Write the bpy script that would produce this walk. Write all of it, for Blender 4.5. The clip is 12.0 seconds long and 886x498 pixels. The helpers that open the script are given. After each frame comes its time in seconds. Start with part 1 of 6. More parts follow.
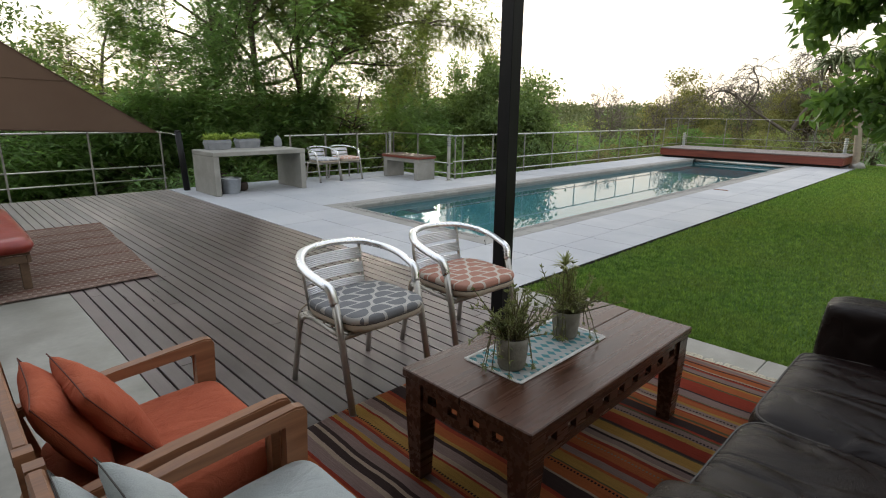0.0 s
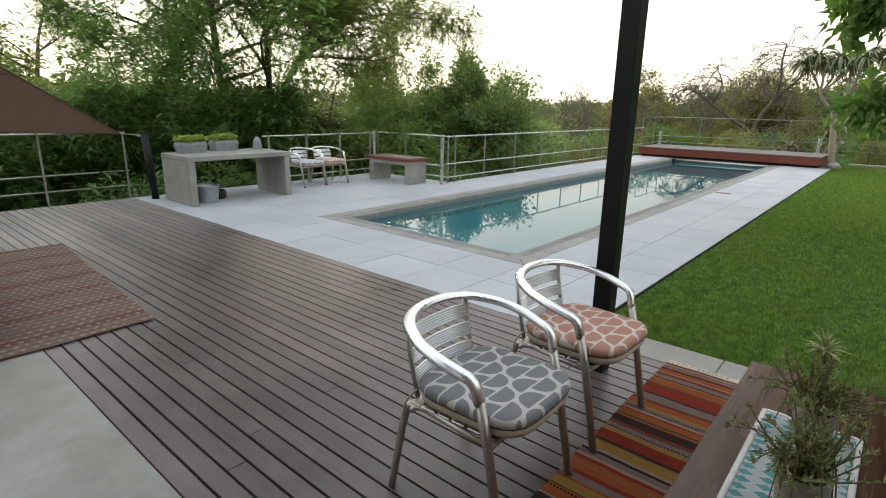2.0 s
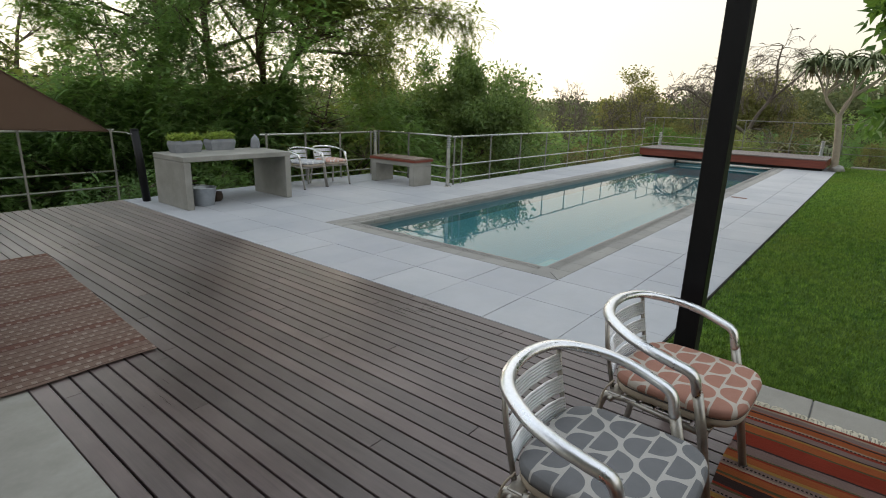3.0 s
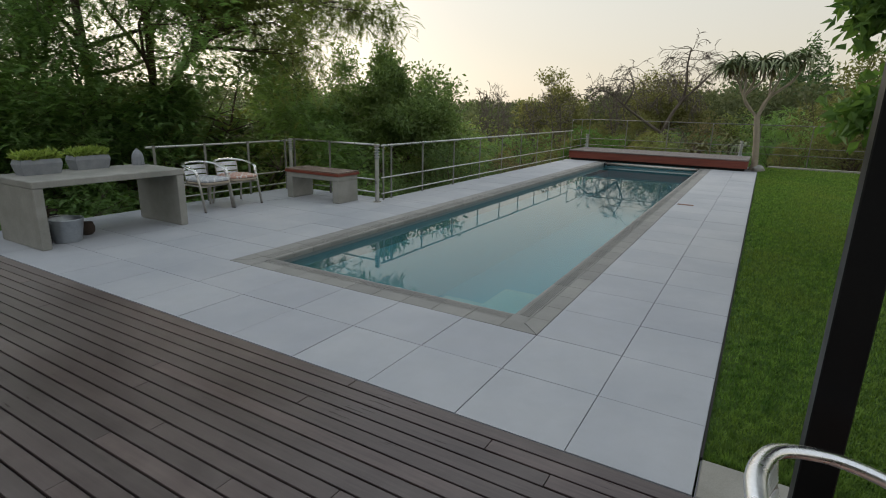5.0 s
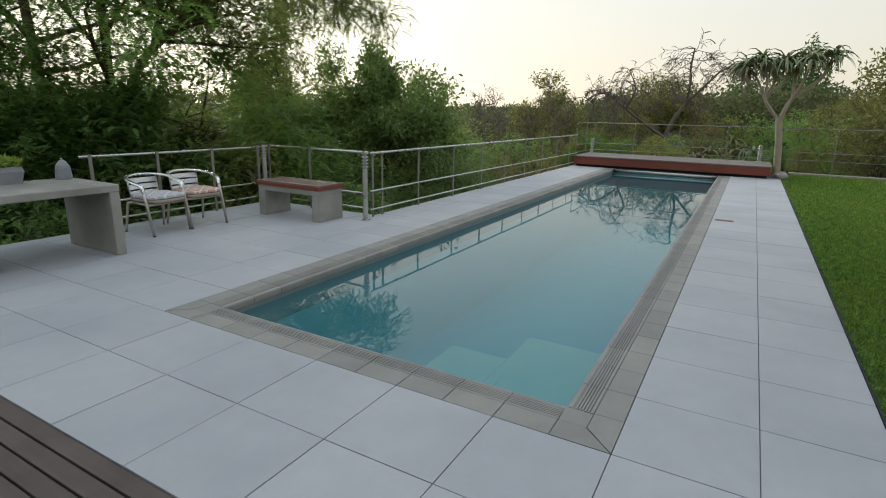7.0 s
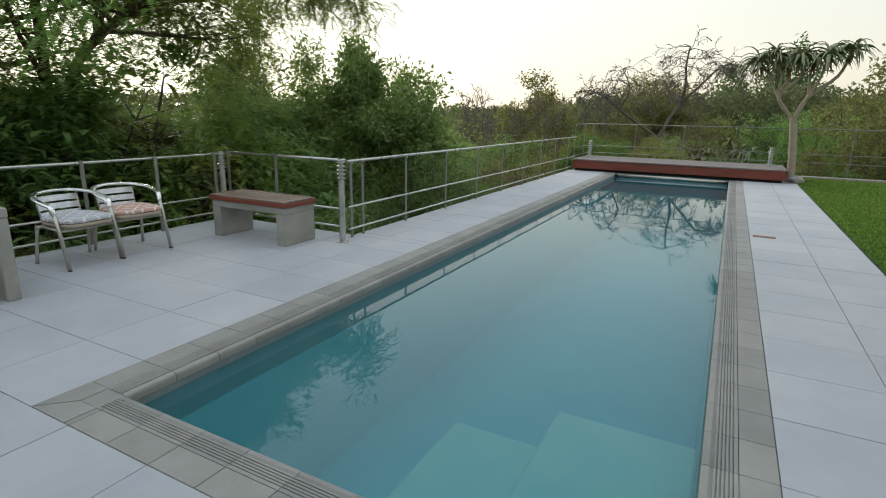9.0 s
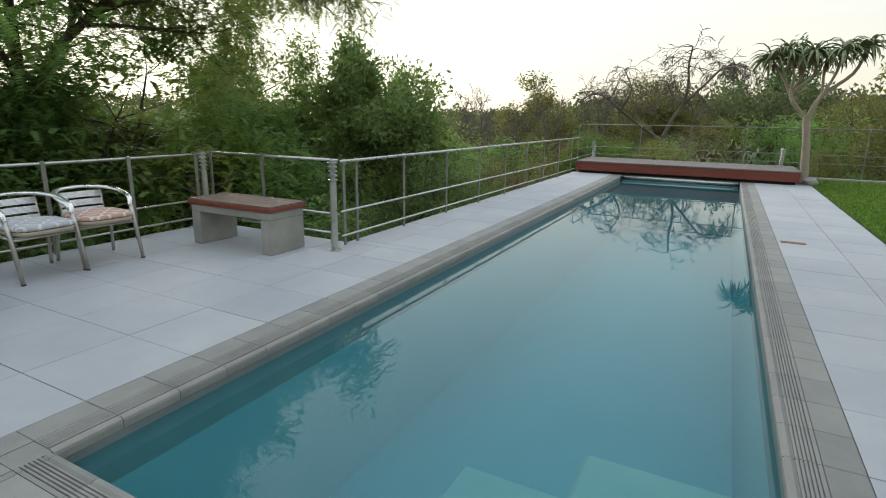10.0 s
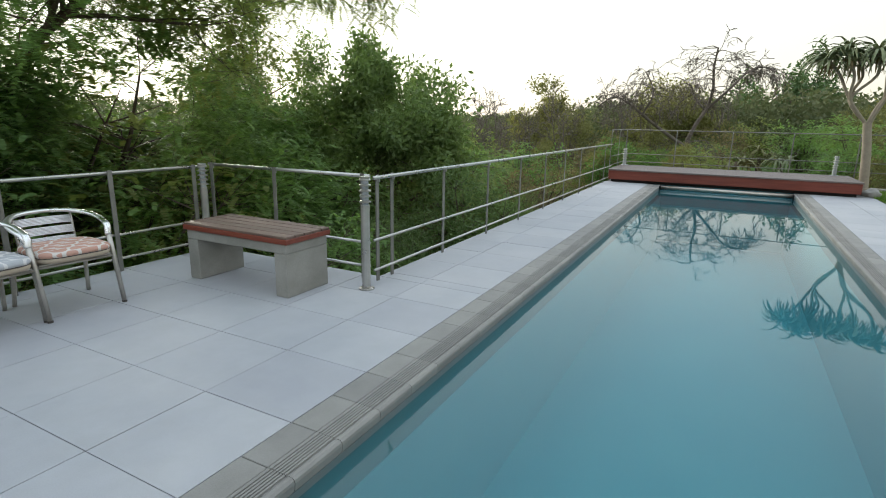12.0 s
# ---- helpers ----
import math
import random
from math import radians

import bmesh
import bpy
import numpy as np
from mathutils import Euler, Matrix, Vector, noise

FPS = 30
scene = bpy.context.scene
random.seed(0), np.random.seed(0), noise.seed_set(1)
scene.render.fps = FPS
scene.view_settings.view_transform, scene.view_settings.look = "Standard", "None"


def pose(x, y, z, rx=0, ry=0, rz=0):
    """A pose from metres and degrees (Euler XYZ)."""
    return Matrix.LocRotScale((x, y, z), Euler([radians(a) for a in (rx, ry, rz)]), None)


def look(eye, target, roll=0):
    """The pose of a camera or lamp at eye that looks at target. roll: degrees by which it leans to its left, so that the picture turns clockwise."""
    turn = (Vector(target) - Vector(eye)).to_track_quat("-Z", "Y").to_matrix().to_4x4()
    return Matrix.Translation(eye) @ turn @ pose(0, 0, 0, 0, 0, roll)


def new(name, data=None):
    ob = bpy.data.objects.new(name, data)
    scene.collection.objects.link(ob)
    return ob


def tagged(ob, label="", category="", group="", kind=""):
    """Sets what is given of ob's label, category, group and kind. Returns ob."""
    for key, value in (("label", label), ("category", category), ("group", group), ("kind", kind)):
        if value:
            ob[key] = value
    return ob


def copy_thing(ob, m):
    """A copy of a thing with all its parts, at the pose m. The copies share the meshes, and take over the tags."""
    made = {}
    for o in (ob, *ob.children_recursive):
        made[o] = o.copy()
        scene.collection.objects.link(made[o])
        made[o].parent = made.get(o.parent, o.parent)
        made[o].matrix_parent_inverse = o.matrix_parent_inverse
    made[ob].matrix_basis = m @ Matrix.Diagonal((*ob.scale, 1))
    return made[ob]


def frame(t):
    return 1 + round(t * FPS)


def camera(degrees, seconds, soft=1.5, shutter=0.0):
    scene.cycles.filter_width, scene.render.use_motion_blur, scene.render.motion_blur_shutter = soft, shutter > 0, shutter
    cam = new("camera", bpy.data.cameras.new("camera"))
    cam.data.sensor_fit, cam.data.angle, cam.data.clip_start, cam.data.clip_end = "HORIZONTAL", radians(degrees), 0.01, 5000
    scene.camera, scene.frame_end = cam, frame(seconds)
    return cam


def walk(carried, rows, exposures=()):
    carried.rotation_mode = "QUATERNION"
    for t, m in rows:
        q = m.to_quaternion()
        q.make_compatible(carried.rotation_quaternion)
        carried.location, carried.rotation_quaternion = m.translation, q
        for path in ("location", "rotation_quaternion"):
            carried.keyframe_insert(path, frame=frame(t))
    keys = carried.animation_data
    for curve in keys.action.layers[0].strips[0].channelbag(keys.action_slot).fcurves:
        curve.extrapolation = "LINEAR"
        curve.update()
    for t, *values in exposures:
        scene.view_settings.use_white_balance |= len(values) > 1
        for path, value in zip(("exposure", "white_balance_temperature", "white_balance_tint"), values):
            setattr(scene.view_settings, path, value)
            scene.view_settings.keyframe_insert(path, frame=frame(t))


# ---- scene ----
cam = camera(79.7, 12.0, soft=1.05)
PATH = [
    (0, (-0.105, 0.286, 1.433), (1.254, 1.665, 0.93), 0.7),
    (0.5, (-0.135, 0.506, 1.463), (1.251, 1.854, 0.953), 0.7),
    (1, (-0.157, 0.773, 1.474), (1.269, 2.08, 0.962), 0.9),
    (1.5, (-0.136, 1.084, 1.5), (1.321, 2.354, 0.983), 1.0),
    (2, (-0.109, 1.386, 1.501), (1.362, 2.638, 0.983), 1.1),
    (2.5, (-0.077, 1.705, 1.507), (1.409, 2.937, 0.983), 1.1),
    (2.7, (-0.05, 1.813, 1.511), (1.441, 3.038, 0.986), 1.4),
    (4.3, (0.479, 2.556, 1.547), (2.086, 3.623, 1.02), 1.5),
    (4.5, (0.587, 2.647, 1.546), (2.222, 3.674, 1.022), 1.4),
    (5, (0.86, 2.846, 1.567), (2.527, 3.823, 1.052), 1.4),
    (5.5, (1.134, 3.068, 1.555), (2.809, 4.034, 1.045), 1.4),
    (6, (1.429, 3.263, 1.531), (3.107, 4.227, 1.023), 1.4),
    (6.5, (1.73, 3.463, 1.549), (3.411, 4.421, 1.044), 1.4),
    (7, (2.006, 3.683, 1.51), (3.693, 4.634, 1.011), 1.3),
    (9, (3.1, 4.413, 1.48), (4.814, 5.318, 0.988), 1.1),
    (9.5, (3.323, 4.561, 1.502), (5.041, 5.456, 1.005), 1.2),
    (10, (3.574, 4.722, 1.395), (5.295, 5.62, 0.915), 1.0),
    (10.5, (3.859, 4.963, 1.384), (5.583, 5.855, 0.904), 1.0),
    (11, (4.076, 5.162, 1.406), (5.797, 6.061, 0.928), 1.0),
    (11.5, (4.241, 5.411, 1.4), (5.961, 6.316, 0.931), 0.9),
    (12, (4.394, 5.709, 1.399), (6.115, 6.614, 0.933), 1.1),
]
EXPOSURES = [(0, 2.49, 6450, 9), (0.5, 2.74, 6450, 9), (1.5, 2.71, 6450, 8), (2.5, 2.47, 6450, 7), (4.5, 1.77, 6400, 6), (5.5, 1.84, 6350, 6), (7.0, 2.06, 6300, 5), (9.5, 2.27, 6250, 4), (12, 2.44, 6100, 4)]
walk(cam, [(t, look(eye, target, roll)) for t, eye, target, roll in PATH], EXPOSURES)

# ---------------------------------------------------------------- light
SUN_AZ, SUN_EL = radians(57), radians(10.0)          # azimuth from +x towards +y
world = bpy.data.worlds.new("dusk_sky")
world.use_nodes = True
scene.world = world
wn, wl = world.node_tree.nodes, world.node_tree.links
sky = wn.new("ShaderNodeTexSky")
sky.sky_type = 'NISHITA'
sky.sun_disc = False
sky.sun_elevation, sky.sun_rotation = SUN_EL, radians(90) - SUN_AZ
sky.air_density, sky.dust_density, sky.ozone_density, sky.altitude = 1.0, 1.0, 1.0, 0
hsv = wn.new("ShaderNodeHueSaturation")
hsv.inputs["Saturation"].default_value = 0.36
wl.new(sky.outputs[0], hsv.inputs["Color"])
even = wn.new("ShaderNodeGamma")                    # thin high haze evens the sky out
even.inputs["Gamma"].default_value = 0.36
wl.new(hsv.outputs[0], even.inputs["Color"])
high = wn.new("ShaderNodeTexCoord")                 # thin cloud, brighter overhead than along the horizon
split = wn.new("ShaderNodeSeparateXYZ")
wl.new(high.outputs["Generated"], split.inputs[0])
rise = wn.new("ShaderNodeMapRange")
for key, val in (("From Min", 0.0), ("From Max", 1.0), ("To Min", 0.0), ("To Max", 1.0)):
    rise.inputs[key].default_value = val
wl.new(split.outputs[2], rise.inputs["Value"])
veil = wn.new("ShaderNodeMix")
veil.data_type, veil.blend_type = 'RGBA', 'MULTIPLY'
veil.inputs[0].default_value = 1.0
wl.new(even.outputs[0], veil.inputs[6])
haze = wn.new("ShaderNodeMix")
haze.data_type = 'RGBA'
haze.inputs[6].default_value, haze.inputs[7].default_value = (0.80, 0.70, 0.575, 1), (1.46, 1.54, 1.66, 1)
wl.new(rise.outputs[0], haze.inputs[0])
wl.new(haze.outputs[2], veil.inputs[7])
wl.new(veil.outputs[2], wn["Background"].inputs[0])
wn["Background"].inputs[1].default_value = 0.15

sun_data = bpy.data.lights.new("sun", 'SUN')
sun_data.energy, sun_data.angle, sun_data.color = 0.6, radians(22), (1.0, 0.88, 0.74)
sun = new("sun", sun_data)
sun.matrix_world = look((math.cos(SUN_AZ) * 60, math.sin(SUN_AZ) * 60, 60 * math.tan(SUN_EL)), (0, 0, 0))


# ---------------------------------------------------------------- materials
def rgb(c):
    return (c[0], c[1], c[2], 1.0)


class Nodes:
    """A small writer for node materials."""

    def __init__(self, name, rough=0.6, metal=0.0, spec=0.5):
        self.m = bpy.data.materials.new(name)
        self.m.use_nodes = True
        self.n, self.l = self.m.node_tree.nodes, self.m.node_tree.links
        self.b = self.n["Principled BSDF"]
        self.b.inputs["Roughness"].default_value = rough
        self.b.inputs["Metallic"].default_value = metal
        self.b.inputs["Specular IOR Level"].default_value = spec

    def node(self, kind, **values):
        nd = self.n.new(kind)
        for k, v in values.items():
            nd.inputs[k].default_value = v
        return nd

    def place(self, scale=(1, 1, 1), turn=0.0, offset=(0, 0, 0)):
        g = self.n.new("ShaderNodeNewGeometry")
        mp = self.n.new("ShaderNodeMapping")
        mp.inputs["Scale"].default_value = scale
        mp.inputs["Rotation"].default_value = (0, 0, turn)
        mp.inputs["Location"].default_value = offset
        self.l.new(g.outputs["Position"], mp.inputs["Vector"])
        return mp.outputs[0]

    def noise(self, scale, detail=4, rough=0.55, vec=None, distortion=0.0):
        nd = self.node("ShaderNodeTexNoise", Scale=scale, Detail=detail, Roughness=rough, Distortion=distortion)
        self.l.new(vec or self.place(), nd.inputs["Vector"])
        return nd.outputs["Fac"]

    def ramp(self, fac, stops, mode='LINEAR'):
        nd = self.n.new("ShaderNodeValToRGB")
        nd.color_ramp.interpolation = mode
        e = nd.color_ramp.elements
        while len(e) < len(stops):
            e.new(0.5)
        for el, (p, c) in zip(e, stops):
            el.position, el.color = p, rgb(c) if not isinstance(c, (int, float)) else (c, c, c, 1)
        self.l.new(fac, nd.inputs[0])
        return nd.outputs[0]

    def mix(self, fac, a, b, kind='MIX'):
        nd = self.n.new("ShaderNodeMix")
        nd.data_type, nd.blend_type = 'RGBA', kind
        for sock, v in ((nd.inputs[0], fac), (nd.inputs[6], a), (nd.inputs[7], b)):
            if isinstance(v, (int, float)):
                sock.default_value = v
            elif isinstance(v, tuple):
                sock.default_value = rgb(v)
            else:
                self.l.new(v, sock)
        return nd.outputs[2]

    def math(self, op, a, b=0.0):
        nd = self.n.new("ShaderNodeMath")
        nd.operation = op
        for sock, v in ((nd.inputs[0], a), (nd.inputs[1], b)):
            if isinstance(v, (int, float)):
                sock.default_value = v
            else:
                self.l.new(v, sock)
        return nd.outputs[0]

    def random(self, lo, hi):
        o = self.n.new("ShaderNodeObjectInfo")
        return self.ramp(o.outputs["Random"], [(0, lo), (1, hi)])

    def island(self, lo, hi):
        o = self.n.new("ShaderNodeNewGeometry")
        return self.ramp(o.outputs["Random Per Island"], [(0, lo), (1, hi)])

    def bump(self, height, strength=0.3, dist=0.01):
        nd = self.node("ShaderNodeBump", Strength=strength, Distance=dist)
        self.l.new(height, nd.inputs["Height"])
        self.l.new(nd.outputs[0], self.b.inputs["Normal"])

    def colour(self, out):
        self.l.new(out, self.b.inputs["Base Color"])

    def roughness(self, fac, lo, hi):
        self.l.new(self.ramp(fac, [(0.3, lo), (0.7, hi)]), self.b.inputs["Roughness"])


def plain(name, a, b, rough=0.6, metal=0.0, coarse=3.0, fine=60.0, bump=0.2, dist=0.004, spec=0.5, rand=None, stretch=(1, 1, 1), dr=0.1):
    """Two tones mixed by coarse noise, broken by fine grain, with fine relief."""
    s = Nodes(name, rough, metal, spec)
    v = s.place(stretch)
    big, small = s.noise(coarse, 5, 0.6, v), s.noise(fine, 4, 0.6, v)
    c = s.mix(s.ramp(big, [(0.32, 0), (0.68, 1)]), a, b)
    c = s.mix(0.5, c, s.ramp(small, [(0.25, (0.72, 0.72, 0.72)), (0.75, (1, 1, 1))]), 'MULTIPLY')
    if rand:
        c = s.mix(1.0, c, s.random(*rand), 'MULTIPLY')
    s.colour(c)
    s.roughness(big, max(0.02, rough - dr), min(1, rough + dr))
    s.bump(small, bump, dist)
    return s.m


def foliage(name, dark, light, spec=0.25, rough=0.55, through_light=0.42):
    s = Nodes(name, rough, 0, spec)
    dark, light = [tuple(0.86 * v + 0.14 * (0.3 * q[0] + 0.6 * q[1] + 0.1 * q[2]) for v in q) for q in (dark, light)]   # dusty leaves
    c = s.mix(s.noise(0.6, 3), dark, light)
    c = s.mix(1.0, c, s.island((0.88, 0.90, 0.80), (1.5, 1.42, 1.32)), 'MULTIPLY')
    c = s.mix(0.6, c, s.random((0.85, 0.88, 0.9), (1.15, 1.1, 0.9)), 'MULTIPLY')
    s.colour(c)
    s.b.inputs["Subsurface Weight"].default_value = 0.0
    tr = s.n.new("ShaderNodeBsdfTranslucent")
    s.l.new(s.mix(1.0, c, (1.0, 1.03, 0.62), 'MULTIPLY'), tr.inputs[0])
    mx = s.n.new("ShaderNodeMixShader")
    mx.inputs[0].default_value = through_light
    s.l.new(s.b.outputs[0], mx.inputs[1])
    s.l.new(tr.outputs[0], mx.inputs[2])
    s.l.new(mx.outputs[0], s.n["Material Output"].inputs[0])
    return s.m


def tile_material():
    s = Nodes("paving_porcelain", 0.55)
    big, mid, fine = s.noise(1.1, 5, 0.6), s.noise(5, 5, 0.65), s.noise(180, 3)
    c = s.mix(s.ramp(big, [(0.35, 0), (0.65, 1)]), (0.365, 0.375, 0.40), (0.425, 0.43, 0.447))
    c = s.mix(0.35, c, s.ramp(mid, [(0.3, (0.80, 0.79, 0.77)), (0.62, (1, 1, 1))]), 'MULTIPLY')
    c = s.mix(0.25, c, s.ramp(fine, [(0.3, (0.75, 0.75, 0.75)), (0.6, (1, 1, 1))]), 'MULTIPLY')
    c = s.mix(1.0, c, s.random((0.94, 0.94, 0.95), (1.03, 1.03, 1.02)), 'MULTIPLY')
    s.colour(c)
    s.roughness(mid, 0.56, 0.74)
    s.bump(fine, 0.12, 0.002)
    return s.m


def deck_material():
    s = Nodes("oiled_deck_board", 0.34)
    v = s.place((9, 0.5, 9))
    grain, worn = s.noise(6, 6, 0.65, v), s.noise(0.8, 5, 0.6)
    streak = s.noise(2.2, 4, 0.6, s.place((6, 0.35, 1)))
    c = s.mix(s.ramp(grain, [(0.3, 0), (0.7, 1)]), (0.052, 0.036, 0.035), (0.098, 0.071, 0.068))
    c = s.mix(s.ramp(worn, [(0.40, 0), (0.68, 0.42)]), c, (0.25, 0.212, 0.195))
    sep = s.n.new("ShaderNodeSeparateXYZ")            # boards out in the open go paler: sun-bleaching plus painted sky glare
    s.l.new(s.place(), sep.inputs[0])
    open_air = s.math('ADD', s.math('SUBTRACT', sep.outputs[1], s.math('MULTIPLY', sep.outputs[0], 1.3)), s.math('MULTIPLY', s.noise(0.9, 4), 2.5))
    bleach_glare = s.ramp(s.math('MULTIPLY', open_air, 0.1), [(0.46, 0), (0.74, 0.72)])
    c = s.mix(bleach_glare, c, (0.35, 0.318, 0.295))
    c = s.mix(0.35, c, s.ramp(streak, [(0.3, (0.6, 0.58, 0.56)), (0.65, (1, 1, 1))]), 'MULTIPLY')
    c = s.mix(1.0, c, s.random((0.80, 0.80, 0.80), (1.15, 1.10, 1.08)), 'MULTIPLY')
    s.colour(c)
    s.roughness(s.mix(0.5, grain, worn), 0.24, 0.46)
    s.bump(grain, 0.25, 0.003)
    return s.m


def wood(name, a, b, rough=0.45, axis=0, rand=None):
    st = [14, 14, 14]
    st[axis] = 0.9
    return plain(name, a, b, rough, 0, 2.0, 7.0, 0.25, 0.002, stretch=tuple(st), rand=rand)


def kilim_material():
    """Stripes of uneven width woven across the rug: their colours change along x only."""
    s = Nodes("kilim_wool", 0.95, 0, 0.1)
    rnd = random.Random(17)
    g = s.n.new("ShaderNodeNewGeometry")
    sep = s.n.new("ShaderNodeSeparateXYZ")
    s.l.new(g.outputs["Position"], sep.inputs[0])
    x = s.math('ADD', sep.outputs[0], s.math('MULTIPLY', s.math('SUBTRACT', s.noise(1.6, 2), 0.5), 0.05))
    x = s.math('ADD', x, s.math('MULTIPLY', s.math('SUBTRACT', s.noise(14, 2), 0.5), 0.007))
    red, rust, gold, dark, mauve, olive, sand = ((0.34, 0.055, 0.030), (0.46, 0.135, 0.045), (0.46, 0.265, 0.070), (0.065, 0.042, 0.038),
                                                 (0.31, 0.215, 0.190), (0.13, 0.115, 0.055), (0.46, 0.35, 0.26))
    wide, thin = (mauve, gold, red, mauve, rust, dark, mauve, rust), (dark, red, sand, olive, gold, rust, red)

    def stripes(lo, hi):
        stops, p, turn = [], lo, rnd.randrange(8)
        while p < hi and len(stops) < 31:
            if len(stops) % 3 == 0:
                c, w = wide[turn % 8], rnd.uniform(0.032, 0.085)
                turn += rnd.choice((1, 1, 2))
            else:
                c, w = rnd.choice(thin), rnd.uniform(0.008, 0.022)
            stops.append(((p - lo) / (hi - lo), c))
            p += w
        return s.ramp(s.math('DIVIDE', s.math('SUBTRACT', x, lo), hi - lo), stops, 'CONSTANT')
    c = stripes(0.25, 0.97)
    for lo in (0.97, 1.69, 2.41):
        c = s.mix(s.math('GREATER_THAN', x, lo), c, stripes(lo, lo + 0.72))
    # dotted lines of dark and cream weft
    dots = s.node("ShaderNodeTexWave", Scale=20.0)
    dots.bands_direction = 'Y'
    s.l.new(g.outputs["Position"], dots.inputs[0])
    for shade, lo, n in (((0.025, 0.02, 0.018), 0.3, 8), ((0.30, 0.22, 0.15), 0.42, 3)):
        stops = [(0.0, 0)]
        for q in range(n):
            p = (q + rnd.uniform(0.1, 0.85)) / n
            stops += [(p, 1), (p + 0.0035, 0)]
        line = s.ramp(s.math('DIVIDE', s.math('SUBTRACT', x, lo), 2.75), stops, 'CONSTANT')
        c = s.mix(s.math('MULTIPLY', line, s.math('GREATER_THAN', dots.outputs["Fac"], 0.42)), c, shade)
    weave, rib = s.noise(260, 2), s.noise(3.0, 3, 0.6, s.place((60, 2, 1)))
    c = s.mix(0.55, c, s.ramp(rib, [(0.3, (0.62, 0.60, 0.60)), (0.7, (1.1, 1.1, 1.1))]), 'MULTIPLY')
    c = s.mix(0.5, c, s.ramp(weave, [(0.25, (0.55, 0.55, 0.55)), (0.7, (1, 1, 1))]), 'MULTIPLY')
    c = s.mix(0.6, c, s.ramp(s.noise(2.4), [(0.3, (0.72, 0.70, 0.72)), (0.7, (1, 1, 1))]), 'MULTIPLY')
    s.colour(c)
    s.bump(s.mix(0.5, weave, rib), 0.6, 0.004)
    return s.m


def carpet_material():
    """Brown woven rug with rows of small pale dashes and red-brown bands along x."""
    s = Nodes("woven_carpet", 0.95, 0, 0.1)
    sep = s.n.new("ShaderNodeSeparateXYZ")
    s.l.new(s.place(), sep.inputs[0])
    x = s.math('ADD', sep.outputs[0], s.math('MULTIPLY', s.noise(9, 2), 0.03))
    y = s.math('ADD', sep.outputs[1], s.math('MULTIPLY', s.noise(3, 2), 0.05))
    base = s.mix(s.noise(2.5), (0.29, 0.195, 0.155), (0.39, 0.285, 0.23))
    rows = s.math('FRACT', s.math('DIVIDE', y, 0.072))
    bands = s.math('FRACT', s.math('DIVIDE', y, 0.43))
    base = s.mix(s.ramp(bands, [(0.0, 0.0), (0.55, 0.7), (0.72, 0.15)], 'CONSTANT'), base, (0.25, 0.115, 0.085))
    base = s.mix(s.math('MULTIPLY', s.math('GREATER_THAN', rows, 0.86), 0.6), base, (0.12, 0.07, 0.055))
    step = s.math('ADD', s.math('DIVIDE', x, 0.062), s.math('MULTIPLY', s.math('FLOOR', s.math('DIVIDE', y, 0.072)), 0.37))
    dash = s.math('MULTIPLY', s.math('LESS_THAN', s.math('FRACT', step), 0.42), s.math('LESS_THAN', rows, 0.42))
    dash = s.math('MULTIPLY', dash, s.ramp(s.noise(5, 3), [(0.36, 0.15), (0.56, 0.8)]))
    c = s.mix(dash, base, (0.58, 0.47, 0.39))
    weave = s.noise(240, 2)
    c = s.mix(0.55, c, s.ramp(weave, [(0.25, (0.55, 0.55, 0.55)), (0.7, (1, 1, 1))]), 'MULTIPLY')
    s.colour(c)
    s.bump(weave, 0.7, 0.005)
    return s.m


def sail_material():
    s = Nodes("brown_shade_cloth", 0.9, 0, 0.05)
    c = s.mix(s.noise(1.5, 4), (0.120, 0.078, 0.056), (0.160, 0.108, 0.080))
    c = s.mix(0.4, c, s.ramp(s.noise(3, 3, 0.6, s.place((90, 3, 90))), [(0.3, (0.7, 0.7, 0.7)), (0.7, (1, 1, 1))]), 'MULTIPLY')
    s.colour(c)
    tr = s.n.new("ShaderNodeBsdfTranslucent")
    s.l.new(c, tr.inputs[0])
    mx = s.n.new("ShaderNodeMixShader")
    mx.inputs[0].default_value = 0.4
    s.l.new(s.b.outputs[0], mx.inputs[1])
    s.l.new(tr.outputs[0], mx.inputs[2])
    s.l.new(mx.outputs[0], s.n["Material Output"].inputs[0])
    return s.m


